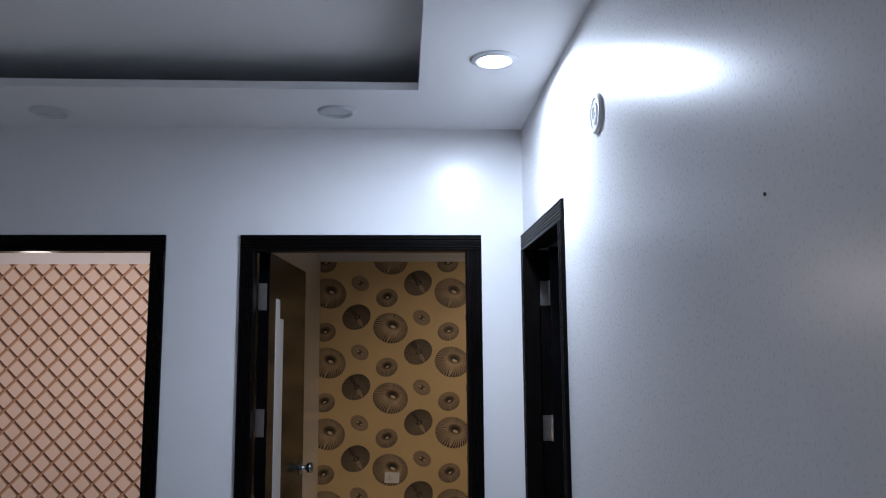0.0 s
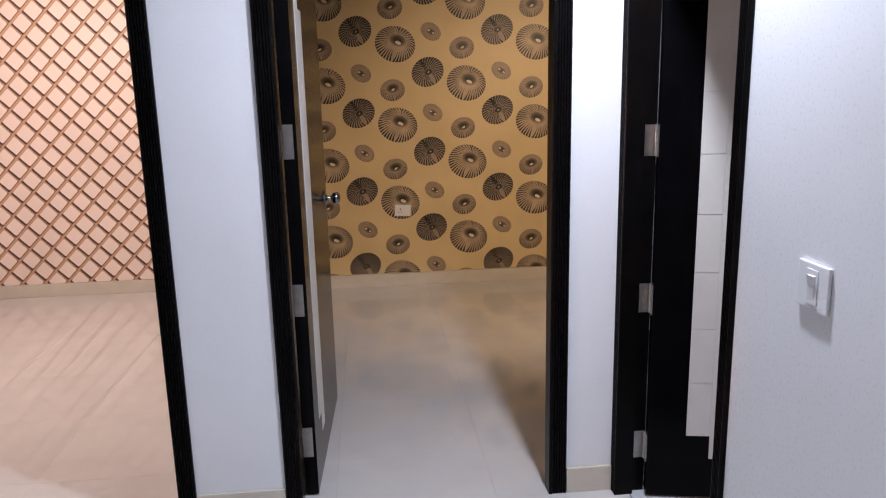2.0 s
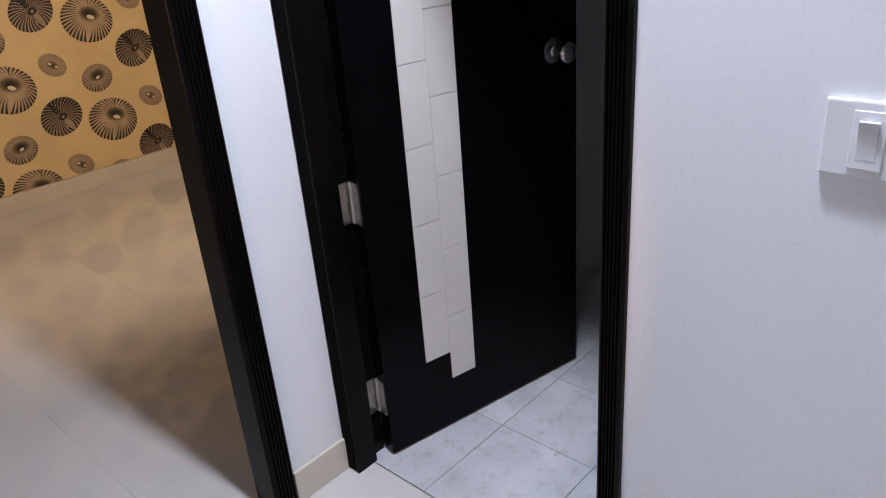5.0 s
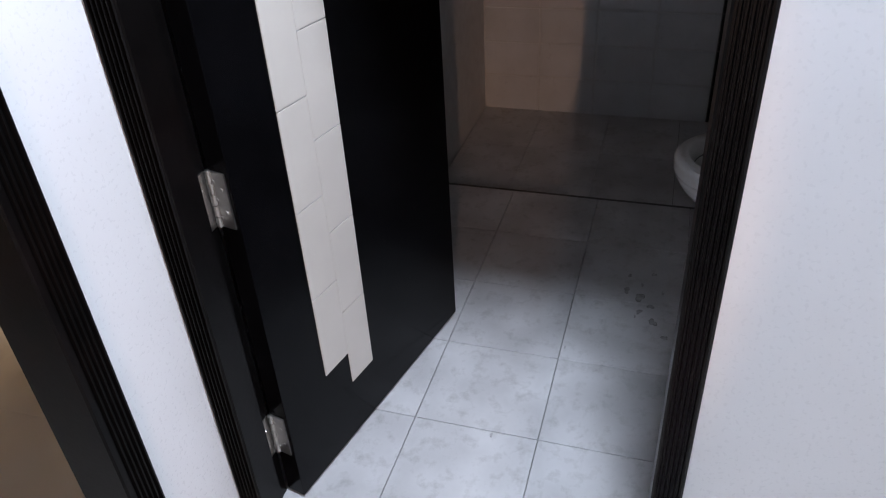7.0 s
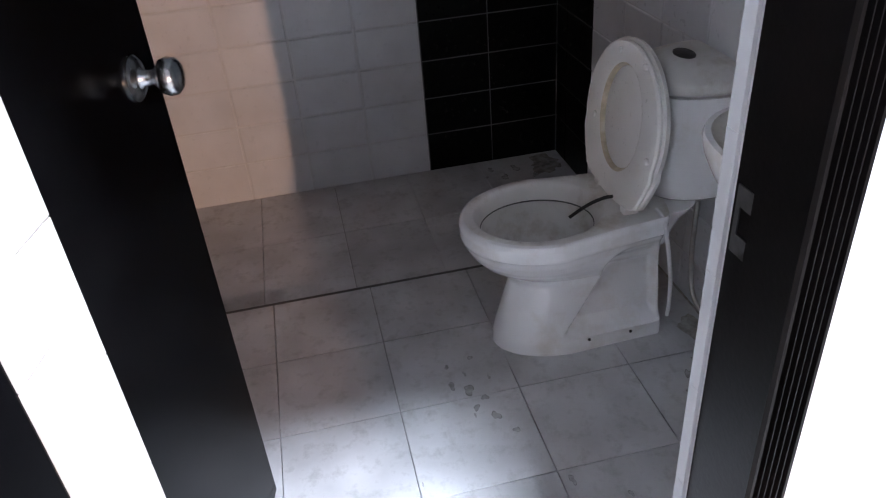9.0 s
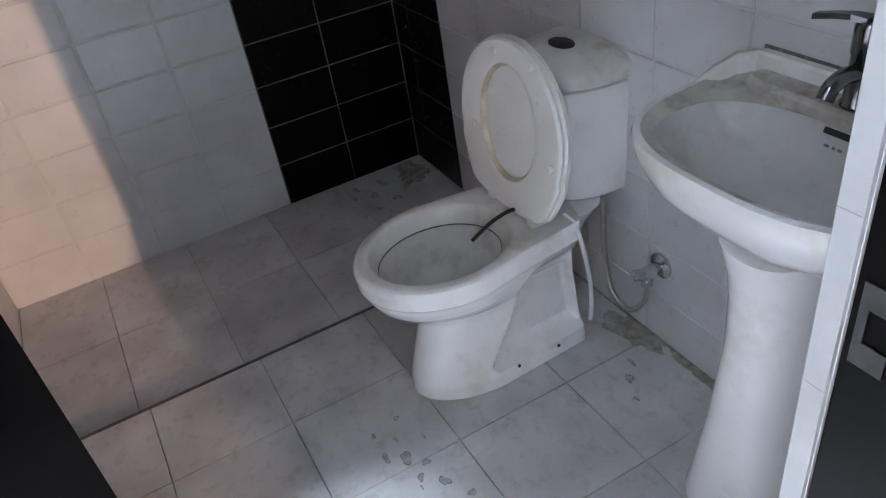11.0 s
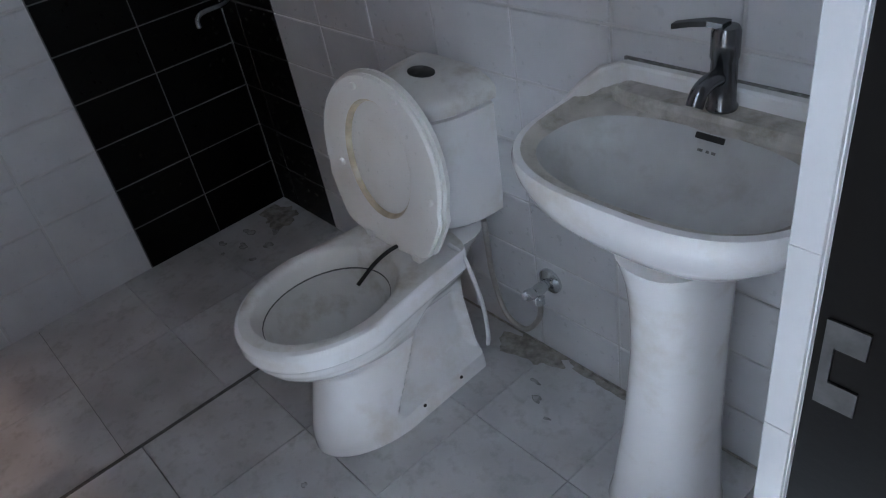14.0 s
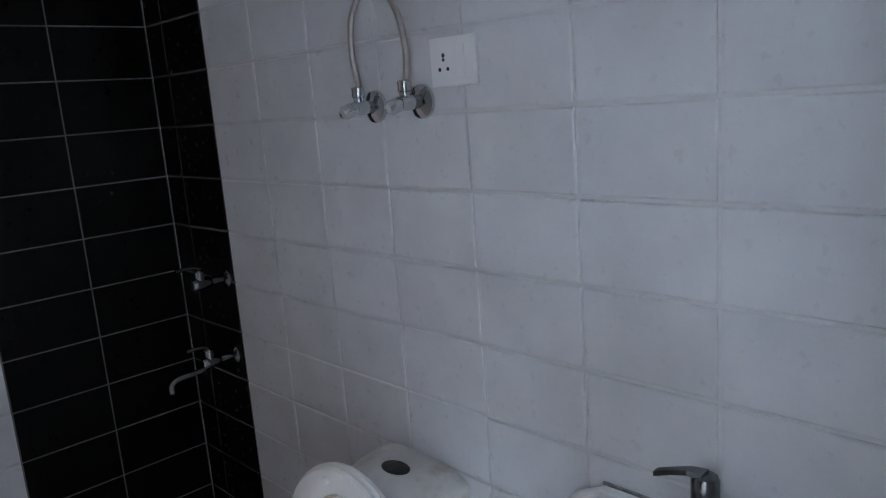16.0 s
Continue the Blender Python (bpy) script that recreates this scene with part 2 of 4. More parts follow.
def tube(bm, pts, r, n=10, steps=8):
    """A round tube along a smooth line through the points."""
    P = [Vector(p) for p in pts]
    line = []
    if steps > 1 and len(P) > 2:
        Q = [2 * P[0] - P[1]] + P + [2 * P[-1] - P[-2]]
        for i in range(1, len(Q) - 2):
            for s in range(steps):
                t = s / steps
                a, b, c, d = Q[i - 1], Q[i], Q[i + 1], Q[i + 2]
                line.append(0.5 * ((2 * b) + (c - a) * t + (2 * a - 5 * b + 4 * c - d) * t * t + (3 * b - a - 3 * c + d) * t ** 3))
        line.append(P[-1])
    else:
        line = P
    rings, up = [], None
    for i, p in enumerate(line):
        d = (line[min(i + 1, len(line) - 1)] - line[max(i - 1, 0)]).normalized()
        if up is None:
            up = d.orthogonal().normalized()
        up = (up - d * up.dot(d)).normalized()
        side = d.cross(up)
        rings.append([p + r * (math.cos(2 * math.pi * k / n) * up + math.sin(2 * math.pi * k / n) * side) for k in range(n)])
    return loft(bm, rings)


def mesh_of(name, bm, mat, smooth=False):
    bmesh.ops.recalc_face_normals(bm, faces=bm.faces)
    me = bpy.data.meshes.new(name)
    bm.to_mesh(me)
    bm.free()
    for m in mat if isinstance(mat, (list, tuple)) else [mat]:
        me.materials.append(m)
    if smooth:
        me.polygons.foreach_set("use_smooth", [True] * len(me.polygons))
        me.set_sharp_from_angle(angle=radians(38))
    return me


def part(name, bm, mat, parent=None, label="", smooth=False):
    ob = new(name, mesh_of(name, bm, mat, smooth))
    if parent:
        ob.parent = parent
    return tagged(ob, label)


def empty(name, m, label, category, group="", kind=""):
    ob = new(name)
    ob.empty_display_size = 0.1
    ob.matrix_world = m
    return tagged(ob, label, category, group, kind)


def B():
    return bmesh.new()


def structure(name, boxes, mat, label, bevel=0.0):
    bm = B()
    for b in boxes:
        box(bm, *b, bevel)
    return tagged(part(name, bm, mat), label, "", "", "structure")


# ---- the shell ----
TH = 0.10
CZ, TOP = 2.617, 2.95
D1L, D1R = -2.58, -1.540
D2L, D2R = -1.224, -0.187
D3 = -0.838
DH = 2.14
WX, SY = -4.2, -5.2
BX0, BX1, BY0, BY1 = 0.128, 2.308, 0.06, -1.446
PX = -1.232
structure("floor", [(WX, SY, -0.12, 0.045, R1Y + 0.1, -0.012), (0.045, 0.12, -0.12, 3.2, R1Y + 0.1, -0.012)], GROUT, "cream polished vitrified tile floor of the hall and rooms")
wall_n = structure("wall_north", [(WX, 0, 0, D1L + 0.03, TH, TOP), (D1L + 0.03, 0, DH - 0.03, D1R - 0.03, TH, TOP), (D1R - 0.03, 0, 0, D2L + 0.03, TH, TOP),
                     (D2L + 0.03, 0, DH - 0.03, D2R - 0.03, TH, TOP), (D2R - 0.03, 0, 0, 0.0, TH, TOP)], PAINT, "white painted wall with two dark framed doorways")
structure("wall_east", [(0, SY, 0, TH, D3 + 0.03, TOP), (0, D3 + 0.03, DH - 0.03, TH, -0.018, TOP), (0, -0.018, 0, TH, TH, TOP)], PAINT, "white painted wall with the bathroom doorway")
structure("wall_west", [(WX - 0.12, SY, 0, WX, R1Y, TOP)], PAINT, "plain white painted wall closing the hall")
structure("wall_south", [(WX - 0.12, SY - 0.12, 0, TH, SY, TOP)], PAINT, "plain white painted wall behind the hall")
structure("wall_partition", [(PX - 0.12, TH, 0, PX, R1Y, TOP)], PAINT, "white painted wall parting the two rooms")
structure("wall_room_back", [(WX, R1Y, 0, PX - 0.06, R1Y + 0.1, TOP)], PAINT, "white painted back wall of the bright room")
structure("wall_bedroom_back", [(PX - 0.06, R2Y, 0, 3.2, R2Y + 0.1, TOP)], PAINT, "white painted back wall of the dim room")
structure("wall_bedroom_east", [(3.1, 0.15, 0, 3.2, R2Y, TOP)], PAINT, "plain white wall closing the dim room")
structure("wall_bedroom_south", [(TH, 0.10, 0, 3.1, 0.15, TOP)], PAINT, "plain white wall between room and bathroom")
tagged(part("wallpaper_trellis", box(B(), WX, R1Y - 0.004, 0.10, PX - 0.12, R1Y, 2.37), LATTICE), "peach wallpaper printed with a brown diamond trellis", "wallpaper", "", "structure")
paper = tagged(part("wallpaper_coils", box(B(), PX, R2Y - 0.004, 0.10, 3.1, R2Y, 2.37), BASEPAPER), "ochre wallpaper printed with black coiled discs", "wallpaper", "", "structure")
structure("ceiling_rooms", [(WX, TH, 2.66, PX - 0.12, R1Y, 2.74), (PX, 0.15, 2.66, 3.1, R2Y, 2.74)], CEIL, "white plastered ceiling of the two rooms")
# ring of false ceiling round a recessed tray
RX, RY = -0.469, -0.508
structure("ceiling", [(WX, RY, CZ, 0, 0, CZ + 0.03), (RX, SY, CZ, 0, RY, CZ + 0.03), (WX, SY, CZ, WX + 0.55, RY, CZ + 0.03), (WX + 0.55, SY, CZ, RX, SY + 0.55, CZ + 0.03),
                      (WX, SY, 2.76, 0, 0, 2.84)], CEIL, "white false ceiling with a recessed tray")
structure("bathroom_slab", [(TH, BY1 - 0.1, 2.45, BX1 + 0.1, 0.10, 2.53)], CEIL, "white bathroom ceiling")
structure("bathroom_floor", [(0.045, BY1 - 0.1, -0.12, 1.541, 0.12, -0.012), (1.541, BY1 - 0.1, -0.12, BX1 + 0.1, 0.12, -0.030)], STONE_GROUT, "grey tiled bathroom floor with dark joints")
bw_s = structure("bathroom_wall_south", [(TH, BY1 - 0.12, -0.1, BX1 + 0.12, BY1 - 0.0035, 2.5)], WALL_GROUT, "white tiled bathroom wall with a black tiled end")
bw_e = structure("bathroom_wall_east", [(BX1 + 0.0035, BY1 - 0.0035, -0.1, BX1 + 0.12, 0.10, 2.5)], WALL_GROUT, "white and black tiled bathroom back wall")
bw_n = structure("bathroom_wall_north", [(TH, BY0 + 0.0035, -0.1, BX1 + 0.0035, 0.10, 2.5)], WALL_GROUT, "white tiled bathroom wall behind the door")
bw_w = structure("bathroom_wall_west", [(TH, BY1 - 0.007, 0, 0.111, D3 + 0.034, 2.45), (TH, D3 + 0.034, DH - 0.04, 0.111, -0.016, 2.45), (TH, -0.016, 0, 0.111, BY0 + 0.007, 2.45)], WALL_GROUT, "white tiled wall round the bathroom door")

# skirting
for name, b in (("baseboard", (D1R + 0.002, -0.012, 0, D2L - 0.002, -0.0005, 0.10)), ("baseboard", (D2R + 0.002, -0.012, 0, -0.013, -0.0005, 0.10)), ("baseboard", (-0.012, SY, 0, -0.0005, D3 - 0.002, 0.10)),
                ("baseboard", (WX, R1Y - 0.014, 0, PX - 0.121, R1Y - 0.0005, 0.098)), ("baseboard", (PX + 0.013, R2Y - 0.014, 0, 3.1, R2Y - 0.0005, 0.098)), ("baseboard", (PX + 0.0005, TH + 0.05, 0, PX + 0.012, R2Y - 0.0005, 0.098))):
    structure(name, [b], SKIRT, "cream tile skirting along the wall foot", 0.003)


# ---- doors ----
RB = 0.024


def jamb(W, a, far, z1):
    rb, end = (0.012, 0.098) if far else (RB, 0.1055)
    back = 0.031 if far else min(0.031, a - RB - 0.010)
    pts = [(0, -0.0005), (0, -0.010), (0.004, -0.014)]
    n = 5
    fl = min(a, 0.06) - 0.012
    for k in range(n):
        u0 = 0.007 + fl * k / n
        w = fl / n
        pts += [(u0, -0.014), (u0 + 0.22 * w, -0.009), (u0 + 0.62 * w, -0.009), (u0 + 0.84 * w, -0.014)]
    pts += [(a - 0.003, -0.014), (a, -0.011), (a, 0.055), (a - rb, 0.055), (a - rb, end), (back, end), (back, -0.0005)]
    if far:
        pts = [(W - u, v) for u, v in pts]
    bm = B()
    loft(bm, [[(u, v, 0) for u, v in pts], [(u, v, z1) for u, v in pts]])
    return bm


def head(W, z0, z1):
    pts = [(z1, -0.0005), (z1, -0.010), (z1 - 0.004, -0.014)]
    n, fl = 5, z1 - z0 - 0.012
    for k in range(n):
        q = z1 - 0.007 - fl * k / n
        w = fl / n
        pts += [(q, -0.014), (q - 0.22 * w, -0.009), (q - 0.62 * w, -0.009), (q - 0.84 * w, -0.014)]
    pts += [(z0, -0.011), (z0, 0.055), (z0 + 0.012, 0.055), (z0 + 0.012, 0.098), (z1 - 0.031, 0.098), (z1 - 0.031, -0.0005)]
    bm = B()
    loft(bm, [[(0.0, v, z) for z, v in pts], [(W, v, z) for z, v in pts]])
    return bm


def knob(parent, along, z, side, off):
    m = Matrix.Translation((along, off, z)) @ Matrix.Rotation(radians(90 if side < 0 else -90), 4, "X")
    bm = lathe(B(), [(0.0, 0), (0.034, 0), (0.034, 0.004), (0.028, 0.009), (0.016, 0.011), (0.012, 0.016), (0.011, 0.030), (0.016, 0.036), (0.025, 0.042), (0.0285, 0.052), (0.027, 0.062), (0.020, 0.069), (0.008, 0.072), (0.0, 0.0722)], m, 28)
    return part("knob", bm, SATIN, parent, "round satin steel door knob", True)


def hinge_screws(bm, m):
    for du, dz in ((0.009, 0.035), (0.024, 0.022), (0.009, 0.0), (0.024, -0.022), (0.009, -0.035)):
        lathe(bm, [(0.0035, 0), (0.003, 0.0012), (0.0, 0.0014)], m @ Matrix.Translation((du, 0, dz)) @ Matrix.Rotation(radians(90), 4, "X"), 8)


def frame_of(name, label, m, W, a, b):
    door = empty(name, m, label, "", "", "structure")
    fh = 0.07
    part("frame_jamb", jamb(W, a, False, DH - fh), WOOD, door)
    part("frame_jamb", jamb(W, b, True, DH - fh), WOOD, door)
    part("frame_head", head(W, DH - fh, DH), WOOD, door)
    return door


def door_of(name, label, m, W, a, b, pin_u, leaf_w, angle, zs, hh, plate=False):
    door = frame_of(name, label, m, W, a, b)
    fh = 0.07
    leaf_top = DH - fh + 0.008
    back = min(0.012, pin_u - (a - RB) - 0.004)
    leaf = part("leaf", box(B(), 0.004, -0.036, 0.008, leaf_w, back, leaf_top, 0.0015), LAMINATE, door, "black laminated door leaf standing open")
    leaf.matrix_local = Matrix.Translation((pin_u, 0.100, 0)) @ Matrix.Rotation(radians(angle), 4, "Z")
    # two staggered columns of cream panels, set in a shallow bed
    for u0, u1, base in ((0.140, 0.2225, 0.250), (0.2232, 0.306, 0.161)):
        for k in range(8):
            z0 = base + 0.204 * k
            part("inlay_panel", box(B(), u0, -0.0385, z0 + 0.0013, u1, -0.0352, z0 + 0.2027, 0.0006), INLAY, leaf)
    part("inlay_bed", box(B(), 0.1404, -0.0366, 0.252, 0.3056, -0.0363, 1.79), TRIM, leaf, "pale bedding of the inlay joints")
    knob(leaf, leaf_w - 0.09, 1.02, -1, -0.036)
    knob(leaf, leaf_w - 0.09, 1.02, 1, back)
    for z in zs:
        bm = B()
        box(bm, a - RB - 0.0005, 0.062, z - hh, a - RB + 0.0025, 0.0985, z + hh)
        prof = [(0.0, -hh - 0.001)]
        for q in range(5):
            h = -hh - 0.001 + 0.408 * hh * q
            prof += [(0.0058, h + 0.0008), (0.0058, h + 0.392 * hh), (0.0042, h + 0.394 * hh), (0.0042, h + 0.408 * hh)]
        lathe(bm, prof + [(0.0, 1.042 * hh)], Matrix.Translation((a - RB + 0.008, 0.1010, z)), 12)
        hinge_screws(bm, Matrix.Translation((a - RB + 0.0025, 0.060, z)) @ Matrix.Rotation(radians(90), 4, "Z"))
        part("hinge", bm, STEEL, door, "worn steel butt hinge", True)
        bm = B()
        box(bm, 0.0008, back - 0.037, z - hh, 0.0042, back, z + hh)
        hinge_screws(bm, Matrix.Translation((0.0008, back - 0.002, z)) @ Matrix.Rotation(radians(-90), 4, "Z"))
        part("hinge_leaf", bm, STEEL, leaf, "worn steel hinge plate", True)
    if plate:
        u = W - b + 0.012
        bm = B()
        z = 1.012
        for q in ((0.086, z - 0.034, 0.0925, z + 0.034), (0.068, z + 0.014, 0.086, z + 0.034), (0.068, z - 0.034, 0.086, z - 0.014)):
            box(bm, u - 0.0016, q[0], q[1], u + 0.0005, q[2], q[3])
        part("strike_plate", bm, TARNISHED, door, "tarnished steel strike plate")
    return door


frame_of("door_1", "black fluted wooden door frame of the bright room", pose(D1L, 0, 0), D1R - D1L, 0.062, 0.062)
door_of("door_2", "black wooden door with cream inlay, standing open into the dim room", pose(D2L, 0, 0), D2R - D2L, 0.060, 0.066, 0.072, 0.905, 87.5, (1.881, 1.336, 0.772, 0.221), 0.059)
door_of("door_3", "black wooden bathroom door with cream inlay, standing open", pose(0, 0, 0, 0, 0, -90), -D3, 0.053, 0.046, 0.042, 0.720, 78.0, (1.884, 1.315, 0.757, 0.190), 0.053, True)


# ---- hall fittings ----
def downlight(x, y, lit):
    d = empty("ceiling_downlight", pose(x, y, CZ), "round white recessed ceiling downlight, " + ("switched on" if lit else "switched off"), "ceiling light", "hall downlights")
    part("trim_ring", lathe(B(), [(0.056, 0.0), (0.058, -0.010), (0.066, -0.012), (0.077, -0.006), (0.079, 0.0)], None, 40), TRIM, d, "", True)
    part("diffuser", lathe(B(), [(0.0, -0.0015), (0.0575, -0.0015), (0.0575, 0.0)], None, 40), GLOW if lit else TRIM, d, "glowing diffuser" if lit else "", True)
    return d


downlight(-0.220, -0.824, True)
downlight(-0.797, -0.245, False)
downlight(-1.958, -0.208, False)
downlight(-1.30, SY + 0.25, True)
downlight(WX + 0.25, -2.3, True)

box_cover = empty("junction_box_cover", pose(0, -1.289, 2.283, 0, -90, 0), "round white ribbed junction box cover on the wall", "junction box")
part("cover", lathe(B(), [(0.055, 0.0), (0.055, 0.006), (0.050, 0.010), (0.042, 0.010), (0.040, 0.007), (0.030, 0.007), (0.028, 0.011), (0.018, 0.011), (0.016, 0.008), (0.006, 0.008), (0.005, 0.012), (0, 0.012)], None, 36), PLASTIC, box_cover, "", True)
nail = tagged(part("wall_plug", lathe(B(), [(0.003, 0), (0.003, 0.002), (0.0, 0.003)], pose(0, -2.181, 1.879, 0, -90, 0), 12), DARK_MARK, None, "", True), "small dark screw hole plug in the white wall", "wall plug")

switch = empty("light_switch", pose(0, -1.150, 1.106, 90, 0, -90), "white plastic light switch on the hall wall", "light switch")
part("plate", box(B(), -0.052, -0.048, 0.0005, 0.052, 0.048, 0.008, 0.003), PLASTIC, switch)
surround = part("surround", box(B(), -0.019, -0.036, 0.008, 0.019, 0.036, 0.0098, 0.001), PLASTIC, switch)
bm = B()
vs = [[(-0.011, y, z), (0.011, y, z), (0.011, y, 0.0), (-0.011, y, 0.0)] for y, z in ((-0.024, 0.0102), (0.0, 0.0115), (0.024, 0.0155))]
loft(bm, vs)
part("rocker", bm, PLASTIC, surround)


def wall_socket(name, m, label, w, h, split):
    s = empty(name, m, label, "power socket")
    part("plate", box(B(), -w / 2, -h / 2, 0.0005, w / 2, h / 2, 0.008, 0.0025), PLASTIC, s)
    insert = part("socket_insert", box(B(), -w * 0.42, -h * 0.36, 0.008, split, h * 0.36, 0.0095, 0.0008), PLASTIC, s)
    part("switch_insert", box(B(), split + 0.004, -h * 0.36, 0.008, w * 0.22 + split, h * 0.36, 0.0100, 0.0008), PLASTIC, s)
    c = (-w * 0.42 + split) / 2
    for dx, dy, r in ((0, 0.012, 0.0042), (0, 0.004, 0.0034), (-0.0105, -0.013, 0.0038), (0.0105, -0.013, 0.0038)):
        part("socket_hole", lathe(B(), [(r, 0.0092), (r, 0.0099), (0.0, 0.0099)], Matrix.Translation((c + dx, dy, 0)), 12), RUBBER, insert)
    return s


wall_socket("wall_socket", pose(-0.625, R2Y - 0.0045, 0.588, 90, 3, 0), "white plastic power socket on the ochre wallpaper", 0.12, 0.085, 0.012)
wall_socket("wall_socket", pose(-4.02, R1Y - 0.0045, 0.52, 90, 0, 0), "white plastic power socket on the trellis wallpaper", 0.12, 0.085, 0.012)

# stand-in fixture, out of view, added where the warm spot starts
wl = empty("warm_spot_base", pose(WX, WLY, WLZ, 0, 90, 0), "unseen round base added behind the warm spot", "wall lamp")
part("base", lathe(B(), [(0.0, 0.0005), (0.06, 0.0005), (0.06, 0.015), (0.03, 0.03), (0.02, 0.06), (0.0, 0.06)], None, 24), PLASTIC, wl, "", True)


# ---- printed coils of the ochre wallpaper ----
def disc(bm, cx, cz, y, a, b, th, mi, n=28):
    c, s = math.cos(th), math.sin(th)
    vs = []
    for k in range(n):
        t = 2 * math.pi * k / n
        px, pz = a * math.cos(t), b * math.sin(t)
        vs.append(bm.verts.new((cx + px * c - pz * s, y, cz + px * s + pz * c)))
    bm.faces.new(vs).material_index = mi


def coil(bm, cx, cz, a, b, th, kind):
    """A printed coiled ring: ribs that run from its hole to its rim."""
    y = R2Y - 0.0046
    c, s = math.cos(th), math.sin(th)
    disc(bm, cx, cz, y, a, b, th, {"big": 1, "dark": 4, "mid": 4, "small": 4}[kind], 40)
    hx, hz = {"big": (0.10, 0.16), "dark": (0.04, -0.04), "mid": (0.04, 0.08), "small": (0.0, 0.0)}[kind]
    hx, hz = hx * a, hz * b
    n = {"big": 38, "dark": 32, "mid": 30, "small": 24}[kind]
    segs = 6
    for k in range(n):
        t = 2 * math.pi * k / n
        up = math.sin(t + th)
        low = 0.5 - 0.5 * up
        side = abs(math.cos(t + th))
        r0, mi = 0.42, 0
        if kind == "big":
            w0, w1 = 0.02, 0.34 + 0.34 * max(low, 0.75 * side)
            r0 = 0.36 + 0.12 * low
        elif kind == "dark":
            r0, w0, w1 = 0.12, 0.50, 0.82 - 0.26 * low
        elif kind == "mid":
            w0, w1, mi = 0.02, 0.18 + 0.36 * low, 2 if low > 0.45 else 5
            r0 = 0.45
        else:
            w0, w1, mi, r0 = 0.02, 0.12 + 0.20 * low, 5, 0.6
        prev = None
        for q in range(segs + 1):
            f = q / segs
            r = r0 + (0.995 - r0) * f
            w = (w0 + (w1 - w0) * f ** 0.8) * math.pi / n
            bend = 0.18 * (1 - f) * (1 if math.cos(t) > 0 else -1) * (1 if kind != "dark" else 2.6)
            row = []
            for e in (-1, 1):
                tt = t + bend + e * w
                px, pz = a * r * math.cos(tt) + hx * (1 - f), b * r * math.sin(tt) + hz * (1 - f)
                row.append(bm.verts.new((cx + px * c - pz * s, y - 0.0005, cz + px * s + pz * c)))
            if prev:
                bm.faces.new((prev[0], prev[1], row[1], row[0])).material_index = mi
            prev = row
    # ink that gathers above the hole, and the pale mouth of it
    ox, oz = cx + hx * c - hz * s, cz + hx * s + hz * c
    clouds = {"big": ((0.46, 4), (0.37, 5), (0.28, 6), (0.19, 2)), "dark": ((0.22, 0),), "mid": ((0.52, 5), (0.38, 6), (0.25, 2)), "small": ((0.42, 5), (0.24, 6))}[kind]
    for q, (r, mi) in enumerate(clouds):
        disc(bm, ox, oz + 0.10 * b * (kind in ("big", "mid")), y - 0.0008 - 0.0002 * q, r * a, r * 0.8 * b, th, mi, 20)
    if kind == "dark":
        disc(bm, ox, oz, y - 0.0018, 0.07 * a, 0.055 * b, 0.6, 1, 10)
        disc(bm, ox + 0.10 * a, oz - 0.55 * b, y - 0.0018, 0.16 * a, 0.04 * b, 0.7, 4, 10)
    elif kind == "small":
        disc(bm, ox - 0.18 * a, oz + 0.16 * b, y - 0.0018, 0.13 * a, 0.10 * b, -0.5, 3, 12)
        disc(bm, ox + 0.22 * a, oz - 0.20 * b, y - 0.0018, 0.11 * a, 0.09 * b, -0.5, 3, 12)
    else:
        disc(bm, ox + 0.02 * a, oz - 0.05 * b, y - 0.0018, 0.15 * a, 0.09 * b, 0.5 if kind == "mid" else -0.4, 3, 14)


bm = B()
PXM, PZM = 0.517, 0.579
for col in range(-1, 8):
    for row in range(-1, 5):
        bx = -0.640 + PXM * col
        bz = 0.650 + PZM * row + (0.293 if col % 2 else 0.0)
        for dx, dz, a, b, th, kind in ((0, 0, 0.147, 0.127, -0.25, "big"), (0.232, -0.200, 0.122, 0.104, 0.45, "dark"), (-0.030, -0.325, 0.092, 0.078, 0.2, "mid"), (0.262, 0.085, 0.078, 0.060, -0.55, "small")):
            cx, cz = bx + dx, bz + dz
            if PX + a < cx < 3.0 and 0.10 + b < cz < 2.37 - b:
                coil(bm, cx, cz, a, b, th, kind)
            elif PX + 0.02 < cx < 3.0 and 0.10 - b < cz < 2.37 + b:
                cut = B()
                coil(cut, cx, cz, a, b, th, kind)
                for co, no in (((0, 0, 0.102), (0, 0, -1)), ((0, 0, 2.368), (0, 0, 1)), ((PX + 0.002, 0, 0), (-1, 0, 0))):
                    bmesh.ops.bisect_plane(cut, geom=cut.verts[:] + cut.edges[:] + cut.faces[:], plane_co=co, plane_no=no, clear_outer=True)
                me = bpy.data.meshes.new("tmp")
                cut.to_mesh(me)
                cut.free()
                bm.from_mesh(me)
                bpy.data.meshes.remove(me)
me = bpy.data.meshes.new("print")
bm.to_mesh(me)
bm.free()
for m in (PRINT_DARK, PRINT_MID, PRINT_SHADE, PRINT_LIGHT, PRINT_SOFT, PRINT_CLOUD, PRINT_DEEP):
    me.materials.append(m)
prints = new("print", me)
prints.parent = paper
tagged(prints, "printed black and umber coils", "", "", "stuff")


# ---- bathroom fixtures ----
def superellipse(cx, cy, a, b, z, n=40, p=2.0):
    pts = []
    for k in range(n):
        t = 2 * math.pi * k / n
        c, s = math.cos(t), math.sin(t)
        pts.append((cx + a * math.copysign(abs(c) ** (2 / p), c), cy + b * math.copysign(abs(s) ** (2 / p), s), z))
    return pts


